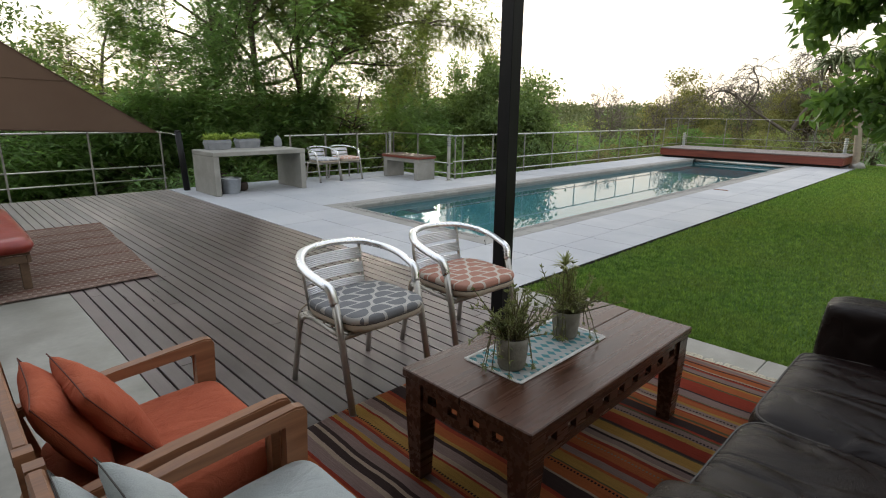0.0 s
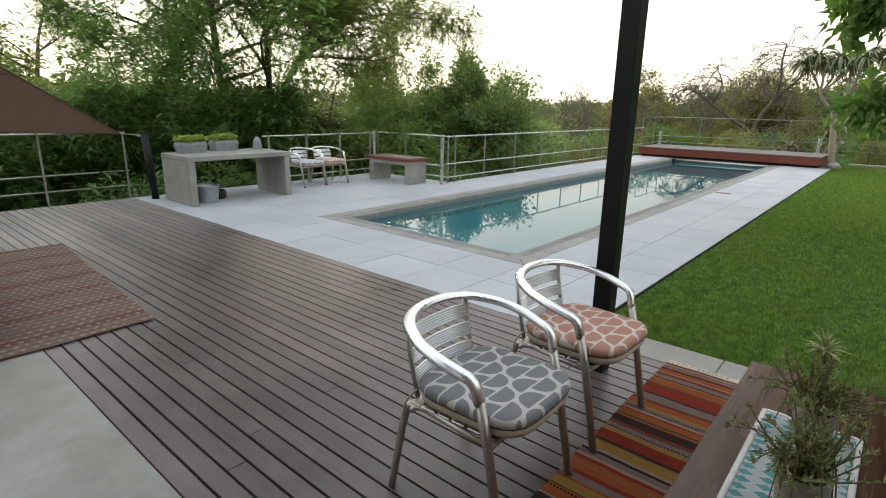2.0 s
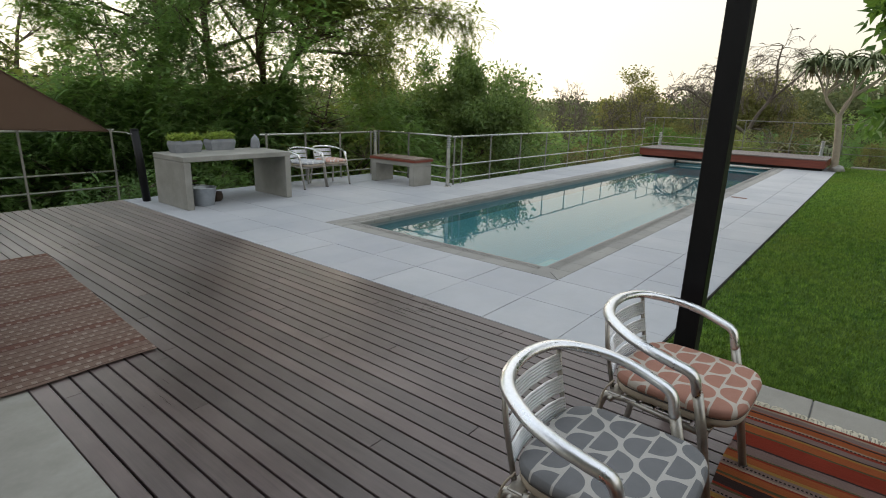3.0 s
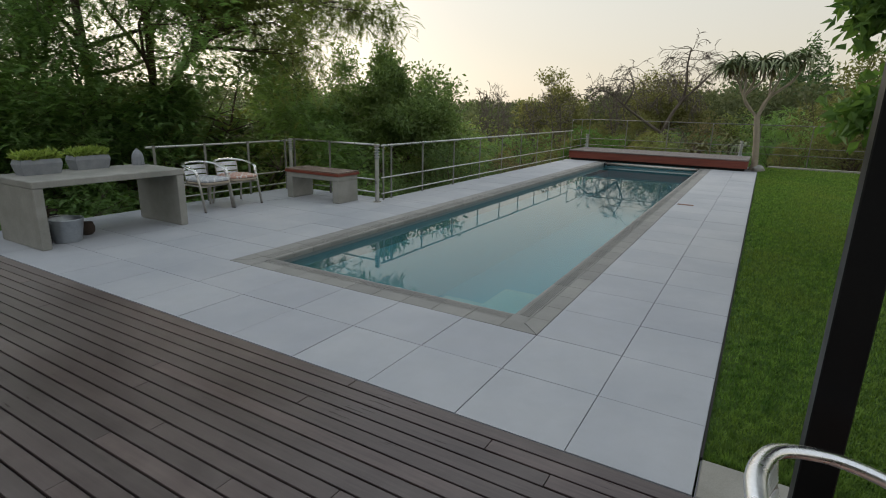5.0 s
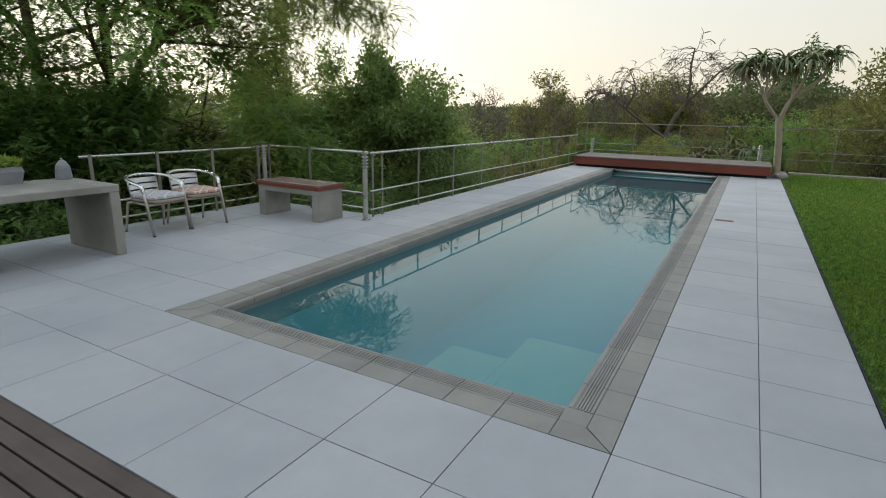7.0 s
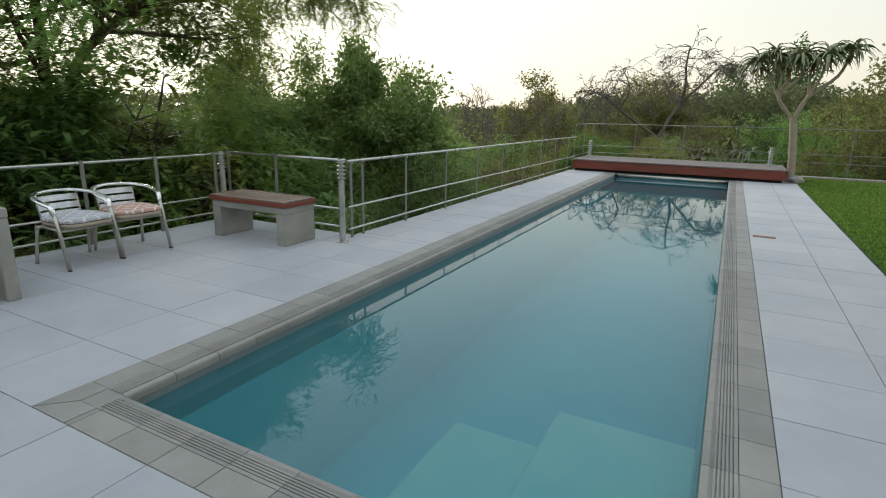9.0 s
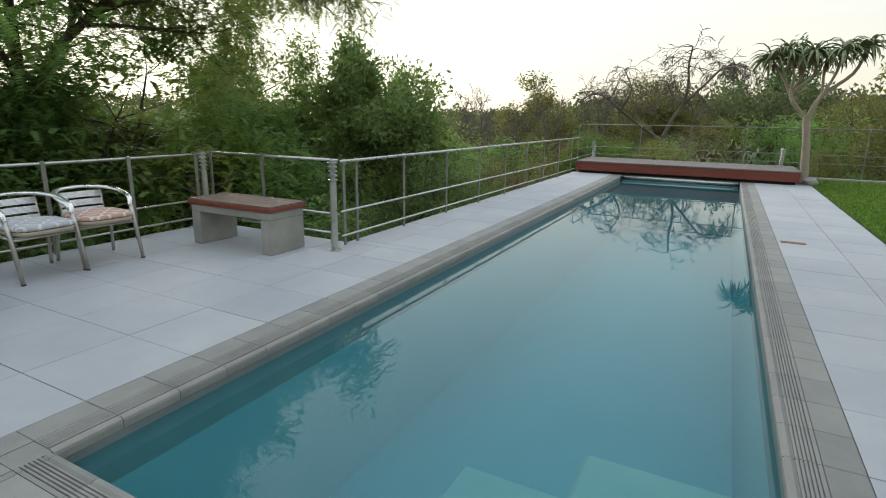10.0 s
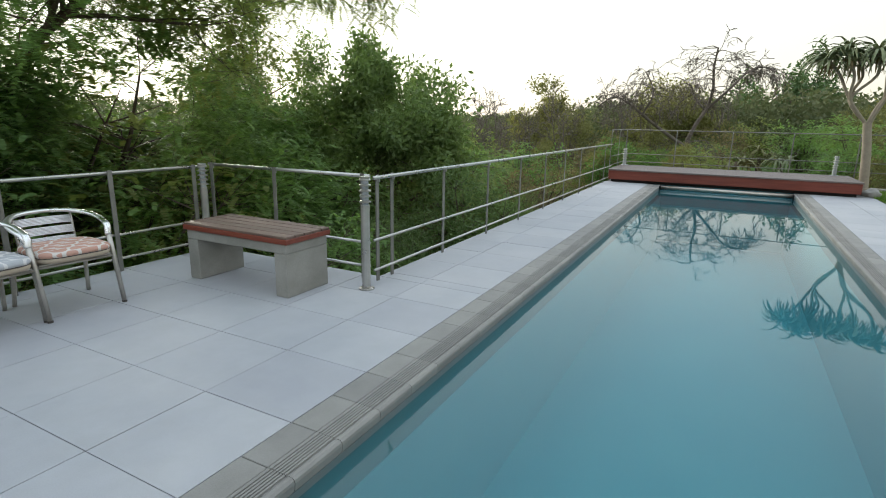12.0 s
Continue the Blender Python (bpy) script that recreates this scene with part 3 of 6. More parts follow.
def pillow(sx, sy, thick, seed=1):
    """A scatter pillow with drawn-out corners and a seam."""
    n = 20
    bm = bmesh.new()
    top, bot = {}, {}
    for i in range(n + 1):
        for j in range(n + 1):
            u, w = 2 * i / n - 1, 2 * j / n - 1
            e = (1 - u * u) * (1 - w * w)
            pull = 1 - 0.10 * (1 - (u * w) ** 2)
            z = thick * max(0.0, e) ** 0.42
            z += (0.10 * thick * noise.noise(Vector((u * 2 + seed, w * 2, 0.3))) + 0.05 * thick * noise.noise(Vector((u * 7 + seed, w * 3, 1.3)))) * min(1, e * 6)
            x, y = u * sx * (pull if abs(w) < 1.01 else 1), w * sy * pull
            top[i, j] = bm.verts.new((x, y, z))
            bot[i, j] = top[i, j] if e <= 1e-9 else bm.verts.new((x, y, -z))
    for i in range(n):
        for j in range(n):
            for s in (top, bot):
                bm.faces.new((s[i, j], s[i + 1, j], s[i + 1, j + 1], s[i, j + 1]))
    return bm


def place_bm(bm, m):
    bmesh.ops.transform(bm, matrix=m, verts=bm.verts[:])
    return bm


# ---------------------------------------------------------------- ground
POOL_X0, POOL_X1, POOL_Y0, POOL_Y1 = 4.56, 18.7, 4.34, 7.08      # inner basin
COP_X0, COP_Y0, COP_Y1 = 4.26, 4.04, 7.38                         # outer edge of the coping
EDGE_Y = 2.88                                                     # paving meets lawn
DECK_X = 3.06                                                     # deck meets paving
BOX_X0, BOX_X1 = 18.35, 20.2


def smooth01(t):
    t = min(1.0, max(0.0, t))
    return t * t * (3 - 2 * t)


def ground_z(x, y):
    r = math.hypot(x - 5, y - 5)
    out = max(y - 8.6 if x > 8 else y - 10.9, 0.0)
    lawn = -0.02
    far_x = max(x - 20.6, 0.0)
    z = lawn - 0.25 * smooth01(far_x / 3) - 0.035 * min(far_x, 30)
    valley = -0.9 - 0.22 * min(out, 14) - 0.06 * min(max(out - 14, 0), 30)
    side = smooth01((y - 5.5 - max(0, x - 20) * 0.25) / 5.0) if x > 20.3 else (1.0 if y > 8.0 else 0.0)
    z = z * (1 - side) + valley * side
    az = math.degrees(math.atan2(y - 5, x - 5))
    z += (5.0 + 4.5 * smooth01((az - 28) / 22)) * smooth01((r - 70) / 350) + 3.0 * smooth01((r - 400) / 900) * math.sin(x * 0.004 + y * 0.003)
    if r > 12 and (x > 21 or y > 11.5):
        z += 0.25 * noise.noise(Vector((x * 0.15, y * 0.15, 0)))
    under = (x < 3.28 and y < 10.5) or (x < 20.0 and 3.0 < y < 8.3) or (x < 8.0 and 3.0 < y < 10.5)
    return -2.7 if under else z


def ground_sheet():
    near_x = [-14 + 1.0 * i for i in range(18)] + [3.25, 3.33] + [4 + 0.8 * i for i in range(50)]
    near_y = [-16 + 1.0 * i for i in range(19)] + [2.93, 3.05] + [4 + 0.8 * i for i in range(46)]
    far = [60 * 1.28 ** i for i in range(16)]
    xs = sorted(set([-v for v in far] + [-40, -25] + near_x + [48, 54] + far))
    ys = sorted(set([-v for v in far] + [-40, -25] + near_y + [44, 52] + far))
    verts = [(x, y, ground_z(x, y)) for y in ys for x in xs]
    w = len(xs)
    faces = [(j * w + i, j * w + i + 1, (j + 1) * w + i + 1, (j + 1) * w + i) for j in range(len(ys) - 1) for i in range(w - 1)]
    me = bpy.data.meshes.new("ground")
    me.from_pydata(verts, [], faces)
    me.materials.append(M["ground"])
    for p in me.polygons:
        p.use_smooth = False
    return tagged(new("ground", me), "short green lawn running out into wooded valley ground", "ground", kind="structure")


ground_sheet()

# ---------------------------------------------------------------- pool
pool = thing("pool_basin", "long teal plastered lap pool basin with submerged entry steps", "pool", kind="structure")
bm = bmesh.new()
t = 0.2
D = -1.45
box(bm, POOL_X0 - t, POOL_Y0 - t, D - t, POOL_X1 + t, POOL_Y1 + t, D)
box(bm, POOL_X0 - t, POOL_Y0 - t, D, POOL_X0, POOL_Y1 + t, -0.30)
box(bm, POOL_X1, POOL_Y0 - t, D, POOL_X1 + t, POOL_Y1 + t, -0.02)
box(bm, POOL_X0, POOL_Y0 - t, D, POOL_X1, POOL_Y0, -0.30)
box(bm, POOL_X0, POOL_Y1, D, POOL_X1, POOL_Y1 + t, -0.30)
part("shell", bm, M["basin"], pool)
bm = bmesh.new()
box(bm, POOL_X0 - t, POOL_Y0 - t, -0.298, POOL_X0, POOL_Y1 + t, -0.062)
box(bm, POOL_X0 + 0.001, POOL_Y0 - t, -0.298, POOL_X1, POOL_Y0, -0.062)
box(bm, POOL_X0 + 0.001, POOL_Y1, -0.298, POOL_X1, POOL_Y1 + t, -0.062)
part("waterline_band", bm, M["waterline"], pool, "dark grey stone band at the waterline")
# steps painted lighter, as less water above them would show them
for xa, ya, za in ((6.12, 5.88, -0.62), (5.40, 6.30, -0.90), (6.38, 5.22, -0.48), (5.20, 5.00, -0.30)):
    part("step", boxed(POOL_X0 + 0.002, POOL_Y0 + 0.002, D + 0.001, xa, ya, za, bevel=0.02), M["step"], pool, "submerged step coloured paler for its shallow water")
bm = bmesh.new()
v = [bm.verts.new(p) for p in ((POOL_X0 + 0.001, POOL_Y0 + 0.001, -0.100), (POOL_X1, POOL_Y0 + 0.001, -0.100), (POOL_X1, POOL_Y1 - 0.001, -0.100), (POOL_X0 + 0.001, POOL_Y1 - 0.001, -0.100))]
bm.faces.new(v)
me = bpy.data.meshes.new("water")
bm.to_mesh(me)
bm.free()
me.materials.append(M["water"])
water = new("water", me)
tagged(water, "still clear pool water mirroring trees and sky", "water", kind="structure")
water.visible_shadow = False

# cover roller at the far end
roller = thing("pool_cover_roller", "pale rolled pool cover tube across the pool's far end", "pool cover")
part("tube", tubed([(18.22, POOL_Y0 + 0.02, -0.045), (18.22, POOL_Y1 - 0.02, -0.045)], 0.045, 14), M["alu_dull"], roller, smooth=True)
part("leading_bar", boxed(18.05, POOL_Y0 + 0.03, -0.135, 18.12, POOL_Y1 - 0.03, -0.10, bevel=0.008), M["galv"], roller)
for yy in (POOL_Y0 + 0.004, POOL_Y1 - 0.020):
    part("bracket", boxed(18.02, yy, -0.16, 18.30, yy + 0.016, 0.0, bevel=0.003), M["black"], roller)

# ---------------------------------------------------------------- verandah slab, deck bed, pavers
floor = tagged(mesh_object("floor", boxed(-5.0, -6.0, -0.30, 0.575, 7.9, 0.0), M["slab"]), "smooth grey-green polished screed floor", "floor", kind="structure")
deck = tagged(mesh_object("floor_deck", box(boxed(0.58, -6.0, -0.30, DECK_X - 0.004, 10.60, -0.05), -5.0, 7.91, -0.30, 0.578, 10.60, -0.05), M["joist"]),
              "dark red-brown oiled timber deck on joists", "deck", kind="structure")
pave = tagged(mesh_object("paving", bmesh.new(), M["grout"]), "pale grey porcelain paving around the pool", "paving", kind="structure")
bm = bmesh.new()
for a in ((DECK_X, EDGE_Y, COP_X0, 10.62), (COP_X0, COP_Y1, 8.30, 10.62), (8.30, COP_Y1, BOX_X1, 8.42), (COP_X0, EDGE_Y, BOX_X1, COP_Y0)):
    box(bm, a[0] + 0.001, a[1] + 0.001, -0.45, a[2] - 0.001, a[3] - 0.001, -0.010)
bm.to_mesh(pave.data)
bm.free()
curb = tagged(mesh_object("pavement", boxed(DECK_X + 0.001, -6.0, -0.30, 3.36, EDGE_Y - 0.006, -0.012), M["grout"]), "strip of pale concrete pavers along the lawn", "pavers", kind="structure")
tagged(mesh_object("trim_curb", boxed(20.22, -7.5, -0.1, 20.40, 2.62, 0.05, bevel=0.01), M["paver"]), "pale concrete kerb under the far fence", "kerb", kind="structure")
edge_strip = tagged(mesh_object("trim", boxed(3.36, EDGE_Y - 0.012, -0.12, 18.3, EDGE_Y - 0.001, 0.004), M["joist"]), "dark edging strip between lawn and paving", "edging", kind="structure")

# ---------------------------------------------------------------- house shell behind the camera
for nm, a in (("wall_west", (-5.2, -6.0, 0.0, -5.0, 7.9, 3.05)), ("wall_south", (-5.0, -6.2, 0.0, 0.9, -6.0, 3.05)), ("wall_north", (-5.2, 7.7, 0.0, -1.6, 7.9, 3.05))):
    tagged(mesh_object(nm, boxed(*a), M["wall"]), "plain pale plastered house wall", "wall", kind="structure")
tagged(mesh_object("ceiling", boxed(-5.2, -6.2, 3.05, 0.9, 2.75, 3.15), M["ceiling"]), "white boarded verandah ceiling", "ceiling", kind="structure")


# ---------------------------------------------------------------- fences
def fence_run(name, label, a, b, heights, post_at, top, drop=-0.25, wide=0.021, bar=0.0165, metal="steel"):
    """A steel fence from a to b: round rails at the heights, flat posts at the fractions."""
    f = thing(name, label, "fence", (a[0], a[1], 0), group="steel fences round the terrace")
    d = Vector((b[0] - a[0], b[1] - a[1], 0))
    side = Vector((-d.y, d.x, 0)).normalized()
    for k, h in enumerate(heights):
        part("top_rail" if k == 0 else "rail", tubed([(0, 0, h), (d.x, d.y, h)], bar if k == 0 else bar * 0.75, 8), M[metal], f, smooth=True)
    ang = math.atan2(d.y, d.x)
    for s in post_at:
        p = d * s
        bm = boxed(-wide, 0.016, drop, wide, 0.028, top, bevel=0.002)
        place_bm(bm, Matrix.Translation(p) @ Matrix.Rotation(ang, 4, 'Z'))
        po = part("post", bm, M["rail"], f)
        bm = boxed(-0.010, -0.006, top - 0.06, 0.010, 0.016, top - 0.02, bevel=0.002)
        place_bm(bm, Matrix.Translation(p) @ Matrix.Rotation(ang, 4, 'Z'))
        part("rail_clip", bm, M["steel"], po)
    return f


L1 = 18.55 - 8.10
fence_run("fence", "brushed steel fence with three rails along the pool", (8.10, 8.335), (18.55, 8.335), (0.925, 0.385, 0.115),
          [0.008, 0.030] + [(9.42 + 1.2 * i - 8.10) / L1 for i in range(8)], 0.945)
fence_run("fence", "short brushed steel fence run behind the timber bench", (8.20, 8.45), (8.20, 10.50), (0.925, 0.33, 0.11), [0.03, 0.54, 0.97], 0.945)
fence_run("fence", "brushed steel fence behind the two terrace chairs", (8.20, 10.55), (5.38, 10.55), (0.90, 0.335, 0.115), [0.06, 0.36, 0.66, 0.96], 0.925)
fence_run("fence", "brushed steel fence along the deck's edge", (3.08, 10.67), (-4.5, 10.67), (1.02, 0.43, 0.20), [0.006, 0.15, 0.30, 0.45, 0.60, 0.75, 0.90], 1.03, -0.25, 0.014)
fence_run("fence", "tall steel fence behind the pool cover box", (20.42, 8.36), (20.42, -7.5), (1.28, 0.62, 0.40), [0.003] + [0.085 * i for i in range(1, 12)], 1.29, -0.3, 0.014, 0.013, "rail")
fence_run("fence", "short steel fence return beside the pool cover box", (18.57, 8.36), (20.40, 8.36), (1.28, 0.62, 0.40), [0.01, 0.62], 1.29, -0.3, 0.02, 0.013, "rail")


def bollard(label, at, h, material, scale=1.0):
    """A bollard light: tube, flange and a head of stacked rings."""
    b = thing("bollard_light", label, "bollard light", at, group="bollard lights on the terrace")
    r = 0.036 * scale
    part("pole", lathe(bmesh.new(), [(r, 0.008), (r, h - 0.24 * scale)], 16), material, b, smooth=False)
    part("flange", lathe(bmesh.new(), [(r * 1.9, 0), (r * 1.9, 0.008), (r * 1.1, 0.012)], 20), material, b)
    part("lamp_core", lathe(bmesh.new(), [(r * 0.78, h - 0.24 * scale), (r * 0.78, h - 0.02)], 14), M["galv"], b)
    for k in range(5):
        z = h - 0.22 * scale + k * 0.045 * scale
        part("louvre_ring", lathe(bmesh.new(), [(r * 0.9, z), (r * 1.38, z + 0.004), (r * 1.38, z + 0.012), (r * 0.9, z + 0.020)], 18), M["steel"], b)
    part("cap", lathe(bmesh.new(), [(r * 1.1, h - 0.02), (r * 1.1, h - 0.006), (r * 0.4, h)], 16), M["steel"], b)
    return b


bollard("tall brushed steel bollard light at the terrace corner", (7.93, 8.30, 0), 0.96, M["steel"])
bollard("tall brushed steel bollard light behind the bench", (8.02, 10.38, 0), 0.95, M["steel"])
bollard("short pale bollard light on the pool cover box", (20.08, 8.26, 0.32), 0.46, M["galv"], 1.3)
bollard("short pale bollard light on the pool cover box", (20.08, 3.42, 0.32), 0.46, M["galv"], 1.3)


# ---------------------------------------------------------------- pool cover box
def cover_box():
    b = thing("pool_cover_box", "low red-stained timber box over the pool's far end", "pool cover box", (BOX_X0, 3.14, 0))
    w, l = BOX_X1 - BOX_X0, 8.34 - 3.14
    part("plinth", boxed(0.08, 0.06, 0.0, w - 0.05, l - 0.06, 0.07), M["joist"], b, "dark recessed base")
    part("front_board", boxed(0, 0, 0.07, 0.03, l, 0.285, bevel=0.004), M["box_red"], b)
    part("back_board", boxed(w - 0.03, 0, 0.07, w, l, 0.285, bevel=0.004), M["box_red"], b)
    for y0 in (0.0, l - 0.03):
        part("end_board", boxed(0.032, y0, 0.07, w - 0.032, y0 + 0.03, 0.285, bevel=0.004), M["box_red"], b)
    n = 14
    p = (w + 0.04) / n
    for i in range(n):
        part("board", boxed(-0.02 + p * i, -0.02, 0.287, -0.02 + p * i + p - 0.008, l + 0.02, 0.32, bevel=0.003), M["box_top"], b)


cover_box()


# ---------------------------------------------------------------- concrete table, bench, terrace things
def concrete_table():
    b = thing("outdoor_table", "heavy cast concrete table with slab legs on the terrace", "table", (3.36, 9.20, 0))
    L, W, H = 1.70, 0.92, 0.73
    part("tabletop", boxed(0, 0, H - 0.075, L, W, H, bevel=0.008), M["concrete"], b)
    for x in (0.003, L - 0.103):
        part("leg", boxed(x, 0.003, 0, x + 0.10, W - 0.003, H - 0.076, bevel=0.008), M["concrete"], b)


def bench():
    b = thing("bench", "concrete bench with a red timber slatted seat", "bench", (7.37, 8.65, 0))
    W, L, H = 0.52, 1.20, 0.49
    for y in (0.02, L - 0.15):
        part("leg", boxed(0.015, y, 0, W - 0.015, y + 0.13, H - 0.13, bevel=0.006), M["concrete"], b)
    part("beam", boxed(0.015, 0.02, H - 0.129, W - 0.015, L - 0.02, H - 0.05, bevel=0.006), M["concrete"], b)
    part("seat_rim", boxed(-0.004, -0.004, H - 0.048, W + 0.004, L + 0.004, H - 0.006, bevel=0.004), M["bench_red"], b, "red-stained timber rim")
    p = W / 5
    for i in range(5):
        part("slat", boxed(p * i + 0.003, 0, H - 0.005, p * (i + 1) - 0.003, L, H + 0.015, bevel=0.003), M["bench_top"], b)


concrete_table()
bench()


def leaf_quads(verts, faces, p, d, up, length, width, bend=0.15):
    """One leaf as two quads: folded along its length, pointed."""
    i = len(verts)
    s = d.cross(up)
    if s.length < 1e-4:
        s = Vector((1, 0, 0))
    s.normalize()
    n = s.cross(d)
    mid, tip = p + d * length * 0.5 + n * bend * length * 0.3, p + d * length - n * bend * length
    verts += [p, mid + s * width * 0.5, tip, mid - s * width * 0.5]
    faces += [(i, i + 1, i + 2, i + 3)]


def mesh_from(name, verts, faces, material, parent=None, label="", kind=""):
    me = bpy.data.meshes.new(name)
    me.from_pydata([tuple(v) for v in verts], [], faces)
    me.materials.append(material)
    ob = new(name, me)
    if parent:
        ob.parent = parent
    return tagged(ob, label, "", "", kind)


def rand_dir(rng, zlo=-1.0, zhi=1.0):
    z, a = rng.uniform(zlo, zhi), rng.uniform(0, 2 * math.pi)
    r = math.sqrt(max(0, 1 - z * z))
    return Vector((r * math.cos(a), r * math.sin(a), z))


def planter(at, turn, seed):
    rng = random.Random(seed)
    b = thing("planter", "tapered grey trough planter with yellow-green succulents", "planter", at, turn, "planters on the concrete table")
    bm = bmesh.new()
    prof = ((0.19, 0.085, 0.0), (0.215, 0.105, 0.12), (0.20, 0.092, 0.17))
    rings = [[bm.verts.new((sx * x, sy * y, z)) for sx, sy in ((-1, -1), (1, -1), (1, 1), (-1, 1))] for x, y, z in prof]
    rings.append([bm.verts.new((sx * 0.182, sy * 0.075, 0.168)) for sx, sy in ((-1, -1), (1, -1), (1, 1), (-1, 1))])
    rings.append([bm.verts.new((sx * 0.180, sy * 0.073, 0.13)) for sx, sy in ((-1, -1), (1, -1), (1, 1), (-1, 1))])
    for r0, r1 in zip(rings, rings[1:]):
        for k in range(4):
            bm.faces.new((r0[k], r0[(k + 1) % 4], r1[(k + 1) % 4], r1[k]))
    bm.faces.new(rings[0][::-1])
    bm.faces.new(rings[-1])
    part("trough", bm, M["zinc_planter"], b)
    vs, fs = [], []
    for i in range(1500):
        p = Vector((rng.uniform(-0.18, 0.18), rng.uniform(-0.075, 0.075), 0.15))
        leaf_quads(vs, fs, p + Vector((0, 0, rng.uniform(0, 0.05))), (rand_dir(rng, 0.35, 1) + Vector((p.x, p.y * 2, 0)) * 1.5).normalized(), rand_dir(rng), rng.uniform(0.06, 0.12), 0.020)
    mesh_from("succulent_growth", vs, fs, M["sedum"], b, "yellow-green succulent growth")


planter((3.72, 9.86, 0.73), 4, 1)
planter((4.33, 10.00, 0.73), 5, 2)
b = thing("stone_lantern", "small grey stone lantern with a peaked top on the table", "lantern", (4.93, 9.98, 0.73), 20)
bm = lathe(bmesh.new(), [(0.075, 0), (0.078, 0.02), (0.072, 0.11), (0.062, 0.15), (0.035, 0.19), (0.012, 0.205)], 10)
part("body", bm, M["zinc_planter"], b)
part("lid_knob", lathe(bmesh.new(), [(0.011, 0.203), (0.014, 0.212), (0.006, 0.22)], 8), M["zinc_planter"], b)


def bucket():
    b = thing("bucket", "galvanised steel bucket standing under the concrete table", "bucket", (3.74, 9.48, 0), 15)
    bm = bmesh.new()
    n = 28
    prof = [(0.135, 0.0), (0.14, 0.012), (0.158, 0.13), (0.160, 0.135), (0.175, 0.245), (0.182, 0.252), (0.182, 0.262), (0.172, 0.262), (0.168, 0.245), (0.135, 0.02)]
    lathe(bm, prof, n)
    part("body", bm, M["galv"], b, smooth=True)
    part("handle", tubed(smooth_path([(0.184, 0, 0.245), (0.14, 0.11, 0.265), (0, 0.176, 0.272), (-0.14, 0.11, 0.265), (-0.184, 0, 0.245)]), 0.004, 6), M["steel"], b)
    for s in (-1, 1):
        part("lug", boxed(s * 0.178 - 0.006, -0.015, 0.225, s * 0.178 + 0.010, 0.015, 0.262, bevel=0.003), M["galv"], b)


bucket()
b = thing("clay_pot", "small dark clay pot behind the bucket", "pot", (4.02, 9.66, 0))
part("body", lathe(bmesh.new(), [(0.07, 0), (0.095, 0.03), (0.10, 0.09), (0.085, 0.13), (0.092, 0.14), (0.080, 0.14), (0.07, 0.10)], 16), M["soil"], b, smooth=True)
b = thing("log_basket", "dark basket of twigs behind the bucket", "basket", (3.66, 9.83, 0))
part("body", lathe(bmesh.new(), [(0.12, 0), (0.15, 0.05), (0.16, 0.24), (0.17, 0.25), (0.155, 0.25), (0.14, 0.20)], 16), M["joist"], b, smooth=True)
rng = random.Random(8)
bm = bmesh.new()
for i in range(9):
    a = rng.uniform(0, 6.28)
    tube(bm, smooth_path([(0.03 * math.cos(a), 0.03 * math.sin(a), 0.19), (0.09 * math.cos(a), 0.09 * math.sin(a), 0.30), (0.17 * math.cos(a), 0.17 * math.sin(a), rng.uniform(0.28, 0.36))], 3), 0.012, 6)
part("twig_bundle", bm, M["bark"], b)


